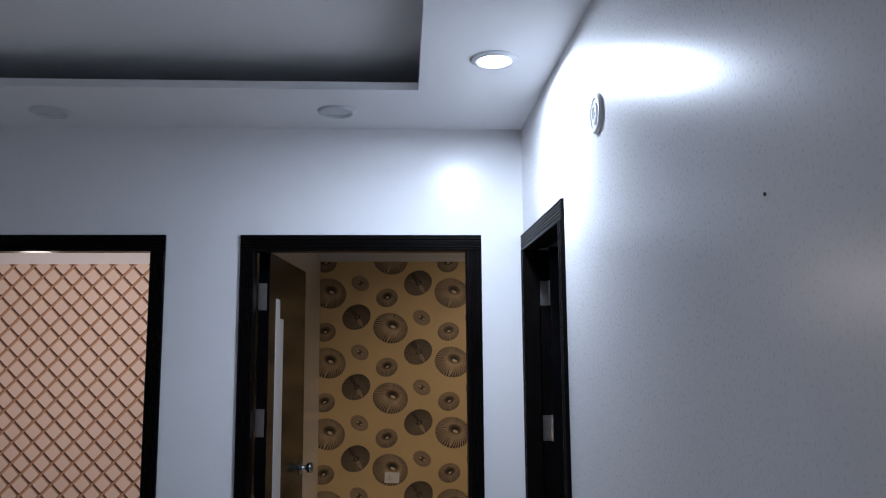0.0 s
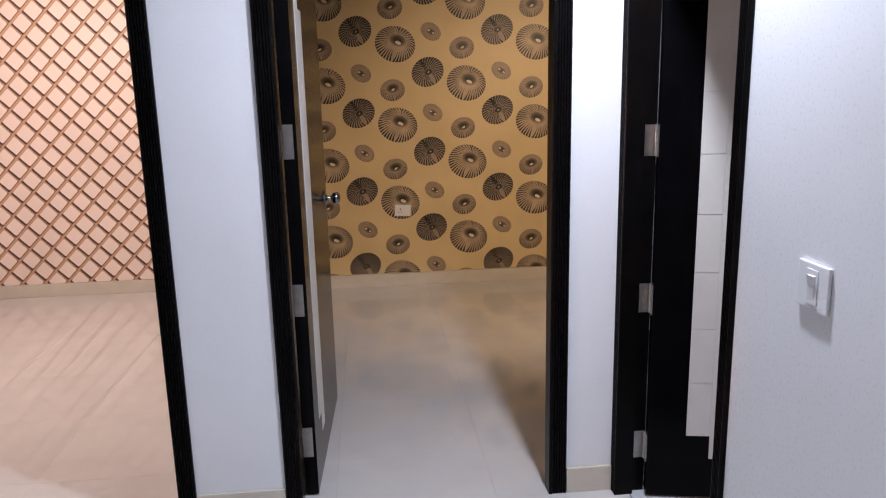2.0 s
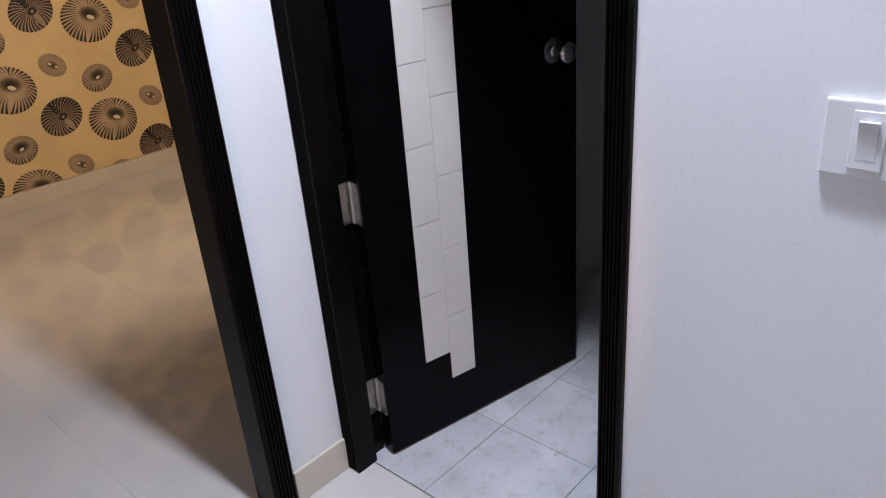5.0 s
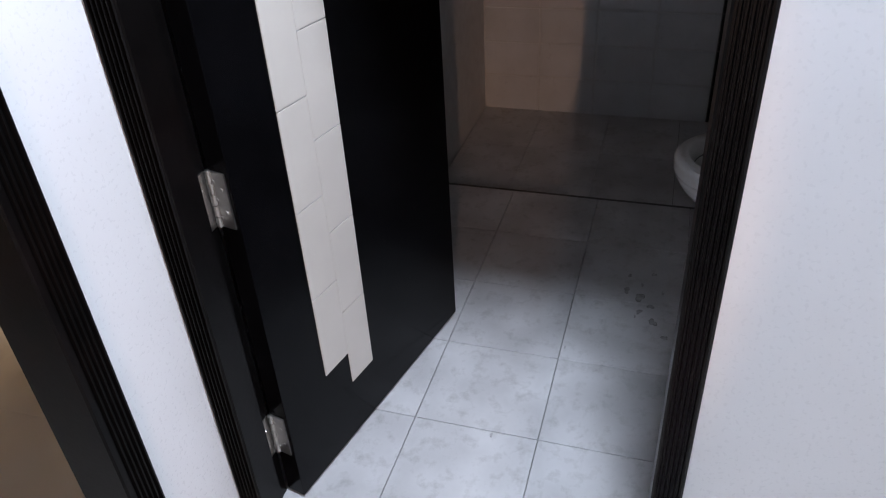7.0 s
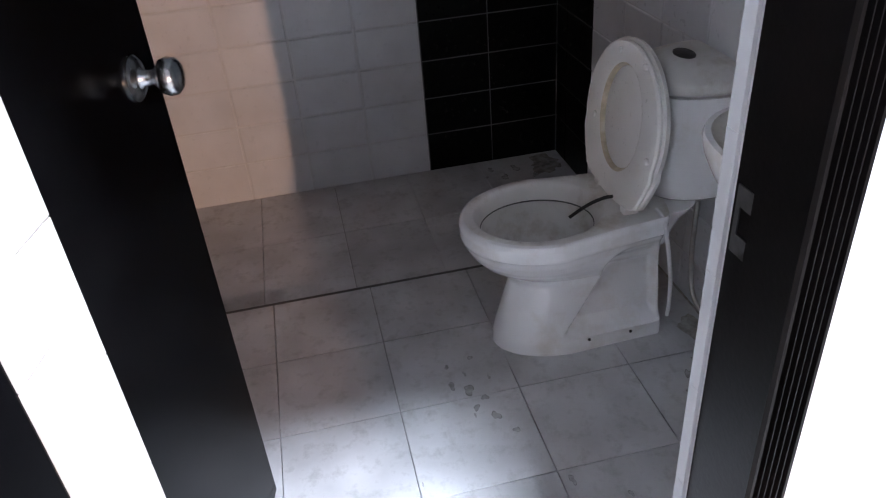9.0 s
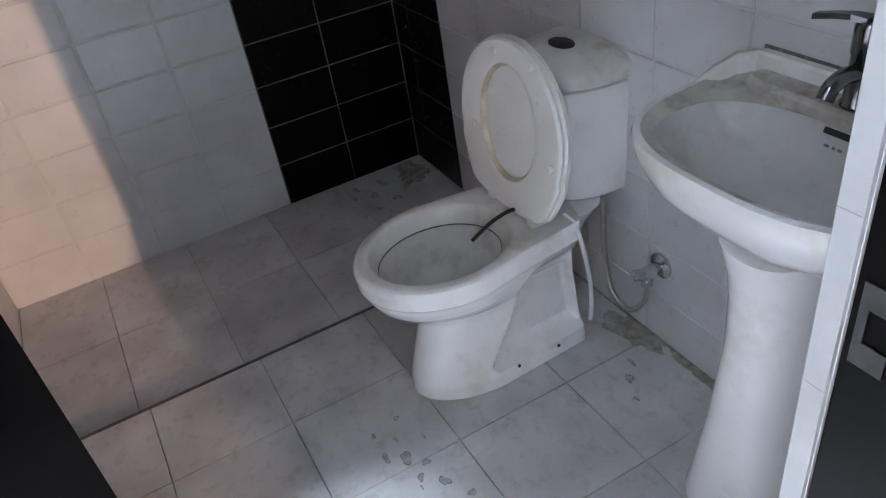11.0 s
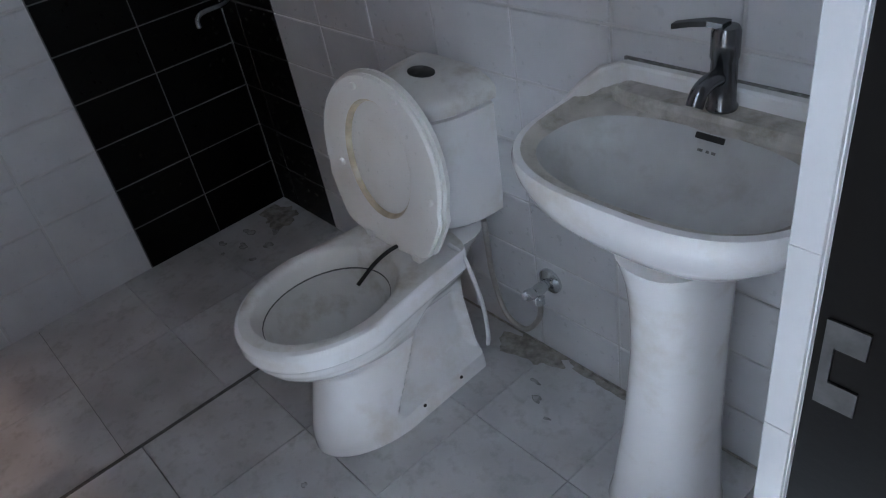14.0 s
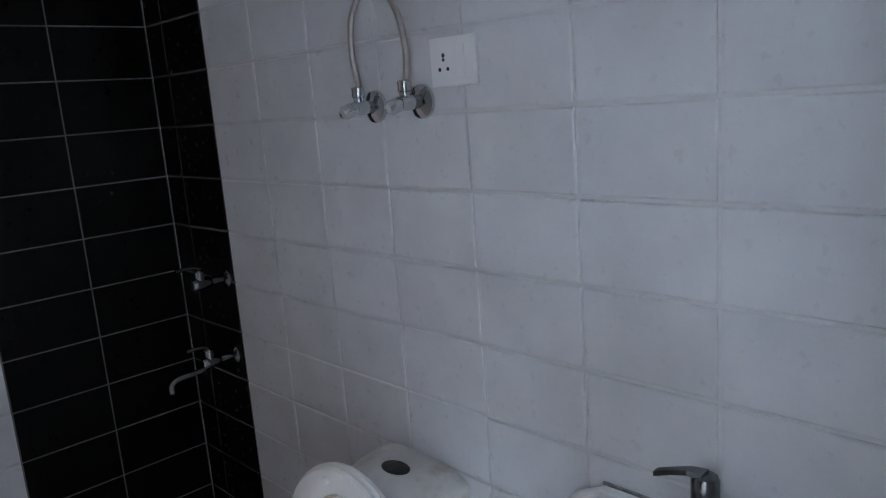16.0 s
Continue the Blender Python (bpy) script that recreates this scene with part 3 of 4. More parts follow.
TX = 1.180
toilet = empty("toilet", pose(TX, -1.058, 0), "white ceramic close-coupled toilet with raised seat and lid, dusty", "toilet")


def T(p):
    return (p[0], p[1] + 1.10, p[2])


# the bowl's outer shell: front, back, half width, scoop at each height
def shell_ring(z, yf, yb, w, back_w, scoop, n=40):
    side = []
    for k in range(n + 1):
        f = k / n
        q = 0.5 - 0.5 * math.cos(math.pi * f)
        y = yf + (yb - yf) * q
        round_front = math.sqrt(max(0.0, 1 - (1 - min(1.0, q / 0.42)) ** 2))
        tail = 1.0 if q < 0.42 else 1 + (back_w / w - 1) * ((q - 0.42) / 0.58) ** 0.8
        end = math.sqrt(max(0.0, 1 - max(0.0, (q - 0.93) / 0.07) ** 2))
        q0 = 0.33 + 1.3 * max(0.0, z - 0.05)
        up, down = min(1, max(0, (q - q0) / 0.10)), min(1, max(0, (0.985 - q) / 0.06))
        dent = 1 - scoop * up * up * (3 - 2 * up) * down * down * (3 - 2 * down)
        side.append((w * round_front * tail * end * dent, y))
    lean = -0.016 * max(0.0, 1 - z / 0.19)
    ring = [(x + lean, y, z) for x, y in side[:-1]] + [(lean - x, y, z) for x, y in side[:0:-1]]
    return [T(p) for p in ring]


SHELL = [
    (0.001, -0.890, -1.366, 0.120, 0.108, 0.0), (0.024, -0.892, -1.366, 0.119, 0.108, 0.0), (0.038, -0.894, -1.365, 0.117, 0.106, 0.03),
    (0.048, -0.897, -1.364, 0.112, 0.100, 0.30), (0.066, -0.902, -1.363, 0.108, 0.098, 0.50), (0.130, -0.924, -1.362, 0.099, 0.094, 0.56), (0.170, -0.938, -1.360, 0.094, 0.092, 0.56),
    (0.195, -0.946, -1.358, 0.091, 0.092, 0.54), (0.215, -0.940, -1.356, 0.094, 0.096, 0.50), (0.235, -0.906, -1.354, 0.111, 0.100, 0.38), (0.260, -0.872, -1.352, 0.134, 0.106, 0.28), (0.288, -0.848, -1.350, 0.156, 0.112, 0.13),
    (0.315, -0.832, -1.350, 0.170, 0.122, 0.03), (0.334, -0.826, -1.350, 0.176, 0.130, 0.0), (0.340, -0.821, -1.352, 0.181, 0.136, 0.0), (0.376, -0.819, -1.353, 0.183, 0.140, 0.0), (0.386, -0.824, -1.353, 0.180, 0.138, 0.0), (0.390, -0.832, -1.353, 0.174, 0.134, 0.0)]
rings = []
for k0, k1 in zip(SHELL, SHELL[1:]):
    steps = max(1, round((k1[0] - k0[0]) / 0.007))
    for q in range(steps):
        rings.append(shell_ring(*[u + (v - u) * q / steps for u, v in zip(k0, k1)], 72))
rings.append(shell_ring(*SHELL[-1], 72))
bm = B()
made = [[bm.verts.new(p) for p in r] for r in rings]
n = len(made[0])
for a, b in zip(made, made[1:]):
    for i in range(n):
        bm.faces.new((a[i], a[(i + 1) % n], b[(i + 1) % n], b[i]))
bm.faces.new(made[0][::-1])
# rim top and the inside of the bowl
inner = []
top = rings[-1]
cy0 = -1.025 + 1.10
for z, a, b, cy in ((0.3915, 0.156, 0.180, cy0 - 0.004), (0.388, 0.148, 0.171, cy0 - 0.004), (0.376, 0.141, 0.164, cy0 - 0.004), (0.352, 0.131, 0.154, cy0), (0.346, 0.128, 0.150, cy0), (0.342, 0.134, 0.156, cy0), (0.30, 0.126, 0.146, cy0 - 0.004), (0.24, 0.095, 0.115, cy0 - 0.02), (0.20, 0.062, 0.075, cy0 - 0.05), (0.185, 0.03, 0.035, cy0 - 0.06)):
    ring = []
    for x, y, _ in top:
        t = math.atan2(x / 0.178, (y - cy0) / 0.20)
        ring.append((a * math.sin(t), cy + b * math.cos(t), z))
    inner.append([bm.verts.new(p) for p in ring])
chain = [made[-1]] + inner
for a, b in zip(chain, chain[1:]):
    for i in range(n):
        f = bm.faces.new((a[i], a[(i + 1) % n], b[(i + 1) % n], b[i]))
        f.material_index = 1
bm.faces.new(inner[-1]).material_index = 1
bowl = part("bowl", bm, [CERAMIC, DUSTY], toilet, "", True)
# grime line under the inner rim
part("grime_line", loft(B(), [[(a * math.sin(2 * math.pi * k / 40), cy0 + b * math.cos(2 * math.pi * k / 40), z) for k in range(40)] for a, b, z in ((0.1285, 0.1512, 0.349), (0.1272, 0.1494, 0.3462), (0.1300, 0.1522, 0.3435))], False, False), DARK_MARK, bowl, "dark grime line under the rim", True)
for y in (-1.130, -1.250):
    part("screw_hole", lathe(B(), [(0.0045, 0.0), (0.0045, 0.002), (0.0, 0.002)], Matrix.Translation(T((-0.130, y, 0.034))) @ Matrix.Rotation(radians(-80), 4, "Y"), 10), RUBBER, bowl)
# deck that carries the tank
bm = B()
loft(bm, [[T(p) for p in superellipse(0, -1.345, a, b, z, 32, 2.6)] for a, b, z in ((0.070, 0.030, 0.26), (0.085, 0.045, 0.31), (0.100, 0.066, 0.35), (0.118, 0.085, 0.375), (0.124, 0.095, 0.3885))])
part("tank_deck", bm, CERAMIC, toilet, "", True)
# tank, with a bowed front
def tank_ring(w, yf, z):
    """Half round front on a straight back."""
    yb, pts = -1.488, []
    for k in range(29):
        t = math.pi * k / 28
        c, s = math.cos(t), math.sin(t)
        pts.append((0.021 - 0.86 * w * math.copysign(abs(c) ** (2 / 2.7), c), yb + (yf - 0.022 - yb) * abs(s) ** (2 / 2.3), z))
    return [T(p) for p in pts]


bm = B()
loft(bm, [tank_ring(w, yf, z) for w, yf, z in ((0.128, -1.312, 0.388), (0.140, -1.302, 0.396), (0.146, -1.296, 0.44), (0.152, -1.288, 0.60), (0.154, -1.286, 0.672), (0.143, -1.298, 0.674), (0.143, -1.298, 0.683))])
part("tank", bm, CERAMIC, toilet, "", True)
bm = B()
loft(bm, [tank_ring(w, yf, z) for w, yf, z in ((0.145, -1.296, 0.6835), (0.160, -1.280, 0.684), (0.167, -1.273, 0.687), (0.169, -1.271, 0.708), (0.164, -1.276, 0.718), (0.152, -1.288, 0.727), (0.118, -1.32, 0.740), (0.08, -1.355, 0.747))])
tank_lid = part("tank_lid", bm, [DUSTY], toilet, "dusty tank lid", True)
part("flush_button", lathe(B(), [(0.0, 0.0), (1.0, 0.0), (1.0, 0.004), (0.9, 0.006), (0.0, 0.006)], Matrix.Translation(T((0.014, -1.405, 0.7460))) @ Matrix.Diagonal((0.038, 0.024, 1, 1)), 28), RUBBER, tank_lid, "dark oval flush button", True)
# raised seat ring and lid
LEAN = Matrix.Translation(T((0, -1.243, 0.392))) @ Matrix.Rotation(radians(96.5), 4, "X") @ Matrix.Diagonal((1, 0.945, -1, 1))


def seat_outline(a, l, z, n=48, cut=0.0):
    pts = []
    for k in range(n):
        t = 2 * math.pi * k / n
        x, y = a * math.sin(t), l / 2 - l / 2 * math.cos(t)
        w = 1.0
        if y < l * 0.34:
            lim = a * (0.62 + 0.38 * (y / (l * 0.34)) ** 0.7)
            x = math.copysign(min(abs(x) * 1.7, lim), x) if abs(x) > 1e-6 else 0.0
        pts.append((x, y, z))
    return pts


def placed(rings):
    return [[LEAN @ Vector((p[0] * 1.06 + 0.022, p[1], p[2])) for p in r] for r in rings]


bm = B()
outer = [seat_outline(0.184, 0.415, 0.004), seat_outline(0.192, 0.423, 0.006), seat_outline(0.194, 0.425, 0.013), seat_outline(0.189, 0.420, 0.018)]
def hole(a, b, z, n=48):
    return [(a * math.sin(2 * math.pi * k / n), 0.222 - b * math.cos(2 * math.pi * k / n), z) for k in range(n)]
inn = [hole(0.116, 0.154, 0.019), hole(0.108, 0.146, 0.016), hole(0.106, 0.144, 0.004)]
loft(bm, placed(outer + inn), False, False)
seat_ring = part("seat_ring", bm, SEAT, toilet, "white plastic seat ring, raised", True)
part("yellowed_edge", loft(B(), placed([hole(0.1085, 0.1465, 0.0165), hole(0.1045, 0.1425, 0.013), hole(0.1000, 0.1380, 0.0052), hole(0.1060, 0.1440, 0.0045)]), False, False), YELLOWED, seat_ring, "yellow grime round the opening", True)
bm = B()
loft(bm, placed([seat_outline(0.182, 0.412, -0.014), seat_outline(0.196, 0.428, -0.010), seat_outline(0.198, 0.430, 0.001), seat_outline(0.188, 0.420, 0.0035)]))
part("seat_lid", bm, SEAT, toilet, "white plastic lid, raised, yellowed round the edge", True)
for x in (-0.085, 0.085):
    part("seat_hinge", box(B(), x - 0.014, 1.10 - 1.262, 0.386, x + 0.014, 1.10 - 1.222, 0.408, 0.005), SEAT, toilet, "", True)
for x, y in ((-0.07, 0.39), (0.07, 0.39), (-0.155, 0.18), (0.155, 0.18)):
    part("seat_buffer", lathe(B(), [(0.009, 0.0), (0.009, 0.006), (0.006, 0.009), (0, 0.009)], LEAN @ Matrix.Translation((x, y, 0.018)), 12), SEAT, seat_ring)
# jet nozzle and its pipe
part("jet_nozzle", tube(B(), [T(p) for p in ((-0.020, -1.240, 0.402), (-0.012, -1.210, 0.400), (0.004, -1.170, 0.378), (0.018, -1.122, 0.340))], 0.0048), RUBBER, toilet, "black jet nozzle tube", True)
part("jet_pipe", tube(B(), [T(p) for p in ((-0.105, -1.305, 0.398), (-0.140, -1.312, 0.378), (-0.150, -1.325, 0.30), (-0.143, -1.345, 0.20), (-0.128, -1.358, 0.10), (-0.112, -1.365, 0.05))], 0.0055), PLASTIC, toilet, "white plastic jet pipe", True)


def angle_valve(name, m, label, handle=0.03):
    """Stop valve on the wall: local z comes out of the wall, local y is up."""
    v = empty(name, m @ Matrix.Scale(1.12, 4), label, "stop valve")
    part("flange", lathe(B(), [(0.030, 0.0), (0.029, 0.006), (0.020, 0.011), (0.012, 0.013), (0.012, 0.03)], None, 28), CHROME, v, "", True)
    bm = lathe(B(), [(0.011, 0.010), (0.013, 0.028), (0.014, 0.040), (0.012, 0.055)], None, 20)
    lathe(bm, [(0.009, 0.0), (0.010, 0.018), (0.012, 0.020), (0.012, 0.036), (0.008, 0.038)], Matrix.Translation((0, 0, 0.040)) @ Matrix.Rotation(radians(-90), 4, "X"), 16)
    part("valve_body", bm, CHROME, v, "", True)
    part("handle", lathe(B(), [(0.010, 0.0), (0.013, 0.006), (0.013, 0.022), (0.008, 0.03), (0, 0.031)], Matrix.Translation((0, 0, 0.052)) @ Matrix.Rotation(radians(18), 4, "X"), 16), CHROME, v, "", True)
    return v


ys = BY1
v0 = angle_valve("angle_valve", pose(1.250, ys, 1.508, 90, 0, 180), "chrome angle valve feeding the geyser hose")
v1 = angle_valve("angle_valve", pose(1.108, ys, 1.512, 90, 0, 180), "chrome angle valve beside the bathroom socket")
for ob in (v0, v1):
    ob["group"] = "geyser valves"
hose = tagged(part("geyser_hose", tube(B(), [(1.250, ys + 0.040, 1.545), (1.262, ys + 0.042, 1.61), (1.245, ys + 0.046, 1.69), (1.180, ys + 0.05, 1.735), (1.118, ys + 0.046, 1.69), (1.100, ys + 0.042, 1.61), (1.108, ys + 0.040, 1.549)], 0.0065), STEEL, None, "", True), "thin braided steel hose looping between two valves", "hose")
v2 = angle_valve("angle_valve", pose(0.946, ys, 0.238, 90, 180, 180), "chrome angle valve under the wash basin")
hose2 = tagged(part("inlet_hose", tube(B(), [(0.946, ys + 0.040, 0.202), (0.956, ys + 0.045, 0.140), (0.998, ys + 0.055, 0.092), (1.055, ys + 0.06, 0.118), (1.084, ys + 0.06, 0.22), (1.088, ys + 0.06, 0.32), (1.088, ys + 0.06, 0.390)], 0.0072), STEEL, None, "", True), "steel inlet hose curving from valve to toilet tank", "hose")

wall_socket("bathroom_socket", pose(1.012, ys, 1.580, 90, 0, 180), "white plastic power socket on the tiled bathroom wall", 0.118, 0.088, 0.004)


def bib_tap(name, m, label, spout):
    """A wall tap: local z comes out of the wall, local y is up."""
    t = empty(name, m, label, "tap")
    part("flange", lathe(B(), [(0.032, 0.0), (0.031, 0.006), (0.022, 0.012), (0.013, 0.014), (0.013, 0.03)], None, 28), DARKCHROME, t, "", True)
    bm = lathe(B(), [(0.013, 0.01), (0.013, 0.05), (0.017, 0.055), (0.018, 0.10), (0.014, 0.108), (0.0, 0.109)], None, 20)
    lathe(bm, [(0.014, 0.0), (0.014, 0.026), (0.010, 0.030), (0.0, 0.030)], Matrix.Translation((0, 0.010, 0.082)) @ Matrix.Rotation(radians(-90), 4, "X"), 18)
    part("body", bm, DARKCHROME, t, "", True)
    bm = tube(B(), [(0, 0.044, 0.082), (0.0, 0.050, 0.10), (0.0, 0.050, 0.15)], 0.006)
    part("lever", bm, DARKCHROME, t, "", True)
    if spout:
        bm = tube(B(), [(0, -0.008, 0.09), (0, -0.018, 0.12), (0, -0.020, 0.18), (0, -0.032, 0.203), (0, -0.056, 0.206)], 0.0085)
        part("spout", bm, DARKCHROME, t, "", True)
    return t


bib_tap("stop_tap", pose(2.005, ys, 1.050, 90, 0, 180), "chrome wall stop tap on black tiles", False)
bib_tap("bib_tap", pose(2.012, ys, 0.815, 90, 0, 180), "chrome wall tap with a long spout on black tiles", True)

# wash basin on its pedestal
BXC = 0.505
basin = empty("wash_basin", pose(BXC, BY1, 0), "white ceramic pedestal wash basin, dusty and stained", "wash basin")
N = 56


def basin_ring(hw, d, z, back=0.0):
    """Outline seen from above: straight back, squarish round front."""
    pts = []
    for k in range(N):
        t = 2 * math.pi * k / N
        c, s = math.cos(t), math.sin(t)
        x = hw * math.copysign(abs(c) ** (2 / 2.9), c)
        cyy = d * 0.52
        y = cyy + (d - cyy) * abs(s) ** (2 / 2.5) if s >= 0 else cyy - (cyy - back) * abs(s) ** (2 / 6.0)
        x *= 1.04 - 0.10 * y / max(d, 0.1)
        pts.append((x, max(y, back), z))
    return pts


def bowl_ring(hw, y0, y1, z, p=2.3):
    cyy, b = (y0 + y1) / 2, (y1 - y0) / 2
    return superellipse(0, cyy, hw, b, z, N, p)


bm = B()
under = [basin_ring(0.090, 0.236, 0.650, 0.02), basin_ring(0.140, 0.266, 0.670, 0.01), basin_ring(0.194, 0.308, 0.700, 0.004), basin_ring(0.228, 0.338, 0.735, 0.001), basin_ring(0.247, 0.352, 0.770, 0.001), basin_ring(0.252, 0.357, 0.796, 0.001), basin_ring(0.249, 0.354, 0.806, 0.001)]
inside = [basin_ring(0.239, 0.344, 0.807, 0.010), basin_ring(0.231, 0.335, 0.797, 0.026), bowl_ring(0.208, 0.078, 0.318, 0.792, 2.5), bowl_ring(0.198, 0.085, 0.311, 0.770, 2.4), bowl_ring(0.178, 0.098, 0.300, 0.738, 2.3), bowl_ring(0.128, 0.140, 0.280, 0.708), bowl_ring(0.050, 0.190, 0.252, 0.694), bowl_ring(0.026, 0.205, 0.240, 0.691)]
allr = [[bm.verts.new(p) for p in r] for r in under + inside]
for j, (a, b) in enumerate(zip(allr, allr[1:])):
    for i in range(N):
        f = bm.faces.new((a[i], a[(i + 1) % N], b[(i + 1) % N], b[i]))
        f.material_index = 0 if j < len(under) else 2 if j < len(under) + 2 else 1
bm.faces.new(allr[0][::-1])
bm.faces.new(allr[-1]).material_index = 1
basin_bowl = part("bowl", bm, [CERAMIC, BASIN_DUST, BASIN_GRIME], basin, "", True)
# raised back ledge, its ends sloping down along the sides
bm = B()
LEDGE = [(-0.250, 0.128, 0.0), (-0.247, 0.085, 0.45), (-0.236, 0.045, 0.85), (-0.205, 0.016, 1.0), (0.0, 0.013, 1.0), (0.205, 0.016, 1.0), (0.236, 0.045, 0.85), (0.247, 0.085, 0.45), (0.250, 0.128, 0.0)]
rows = []
for x, y, f in LEDGE:
    nx, ny = (0.0, 1.0) if abs(x) < 0.21 else (-math.copysign(0.75, x), 0.66)
    h = 0.805 + 0.036 * f
    w = 0.012 if f > 0 else 0.006
    rows.append([(x - nx * w, max(0.0015, y - ny * w), 0.795), (x - nx * w, max(0.0015, y - ny * w), h - 0.004), (x - nx * w * 0.6, max(0.002, y - ny * w * 0.6), h), (x + nx * w * 0.6, y + ny * w * 0.6, h), (x + nx * w, y + ny * w, h - 0.004), (x + nx * w * 1.3, y + ny * w * 1.3, 0.795)])
loft(bm, rows)
part("back_ledge", bm, CERAMIC, basin, "", True)
part("wall_seal", box(B(), -0.215, 0.0004, 0.838, 0.215, 0.005, 0.8435), SPLASH_RIM, basin, "grimy sealant line against the wall")
# tap deck
bm = B()
loft(bm, [superellipse(0, 0.046, 0.200 - e, 0.033 - e, z, 44, 4.0) for z, e in ((0.780, 0.0), (0.808, 0.0), (0.816, 0.008))])
part("tap_deck", bm, BASIN_GRIME, basin, "tap deck brown with dried dirt", True)
part("drain", lathe(B(), [(0.024, 0.0), (0.024, 0.003), (0.014, 0.004), (0.0, 0.002)], Matrix.Translation((0, 0.2225, 0.6915)), 20), RUBBER, basin_bowl, "dark open drain", True)
ovm = Matrix.Translation((0.0, 0.0825, 0.7835)) @ Matrix.Rotation(radians(-64), 4, "X")
part("overflow", box(B(), -0.024, -0.005, -0.002, 0.024, 0.005, 0.003, 0.002), RUBBER, basin_bowl, "dark overflow slot").matrix_local = ovm
for q, w in enumerate((0.008, 0.006, 0.010)):
    part("maker_mark", box(B(), -0.014 + 0.011 * q, -0.002, -0.0006, -0.014 + 0.011 * q + w * 0.8, 0.002, 0.0008), SPLASH_RIM, basin_bowl).matrix_local = Matrix.Translation((0.0, 0.0895, 0.7630)) @ Matrix.Rotation(radians(-66), 4, "X")
bm = B()
loft(bm, [[(x - 0.002 - 0.022 * min(1.0, z / 0.45), y + 0.180, z) for x, y, _ in superellipse(0, 0, a, b, 0, 36, 2.4)] for a, b, z in ((0.103, 0.107, 0.001), (0.104, 0.109, 0.02), (0.097, 0.101, 0.06), (0.079, 0.090, 0.25), (0.069, 0.088, 0.45), (0.069, 0.092, 0.55), (0.071, 0.102, 0.61), (0.076, 0.112, 0.645), (0.084, 0.118, 0.668))])
part("pedestal", bm, CERAMIC, basin, "", True)

faucet = empty("basin_faucet", pose(BXC + 0.005, BY1 + 0.048, 0.818), "dark chrome single-lever basin mixer tap", "tap")
part("body", lathe(B(), [(0.023, 0.0), (0.024, 0.004), (0.0205, 0.010), (0.019, 0.078), (0.021, 0.081), (0.021, 0.120), (0.018, 0.126), (0.0, 0.128)], None, 24), DARKCHROME, faucet, "", True)
part("spout", tube(B(), [(0, 0.008, 0.052), (0, 0.036, 0.057), (0, 0.062, 0.050), (0, 0.074, 0.032)], 0.0128, 16), DARKCHROME, faucet, "", True)
bm = B()
loft(bm, [[(x, -w + y0, z - 0.004), (x, w + y0, z - 0.004), (x, w + y0, z + 0.004), (x, -w + y0, z + 0.004)] for x, y0, z, w in ((0.0, 0.0, 0.128, 0.012), (0.018, 0.014, 0.134, 0.009), (0.034, 0.033, 0.137, 0.007), (0.050, 0.054, 0.139, 0.007))])
part("lever", bm, DARKCHROME, faucet)

# dried splashes on the bathroom floor
rng = random.Random(5)
for x, y, r in ((0.967, -0.797, 0.020), (0.994, -0.757, 0.016), (1.03, -0.80, 0.010), (0.90, -0.80, 0.013), (0.86, -0.84, 0.016), (0.875, -0.79, 0.007), (1.07, -0.76, 0.009), (0.80, -0.875, 0.011), (1.09, -0.83, 0.010), (0.93, -0.83, 0.012), (0.62, -0.95, 0.016), (0.50, -1.02, 0.020), (0.55, -1.06, 0.010), (1.0, -0.86, 0.008), (0.70, -0.62, 0.006), (0.35, -0.50, 0.006), (2.12, -1.24, 0.03), (2.05, -1.30, 0.022), (2.18, -1.30, 0.03), (2.10, -1.36, 0.02), (2.20, -1.20, 0.018), (2.02, -1.22, 0.014), (2.14, -1.17, 0.012), (0.86, -1.36, 0.02), (0.90, -1.40, 0.016), (0.80, -1.33, 0.010)):
    bm = B()
    n = 24
    x, y = x + 0.022, y + 0.065
    z0 = -0.018 if x > 1.54 else 0.0
    p1, p2, p3 = rng.random() * 6.28, rng.random() * 6.28, rng.random() * 6.28
    sq = 0.5 + 0.5 * rng.random()
    loops = []
    for f in (1.0, 0.84, 0.80):
        ring = []
        for k in range(n):
            t = 2 * math.pi * k / n
            q = 0.95 * r * f * (0.75 + 0.20 * math.sin(2 * t + p1) + 0.13 * math.sin(3 * t + p2) + 0.07 * math.sin(5 * t + p3))
            ring.append(bm.verts.new((x + 1.2 * q * math.cos(t + p1), y + sq * q * math.sin(t + p1), z0 + 0.0008 + 0.0002 * (1 - f))))
        loops.append(ring)
    for k in range(n):
        m = (k + 1) % n
        bm.faces.new((loops[0][k], loops[0][m], loops[1][m], loops[1][k])).material_index = 1
        bm.faces.new((loops[1][k], loops[1][m], loops[2][m], loops[2][k]))
    bm.faces.new(loops[2])
    tagged(part("floor_stain", bm, [SPLASH, SPLASH_RIM]), "small dark dried splash mark on grey tiles", "stain", "floor stains")


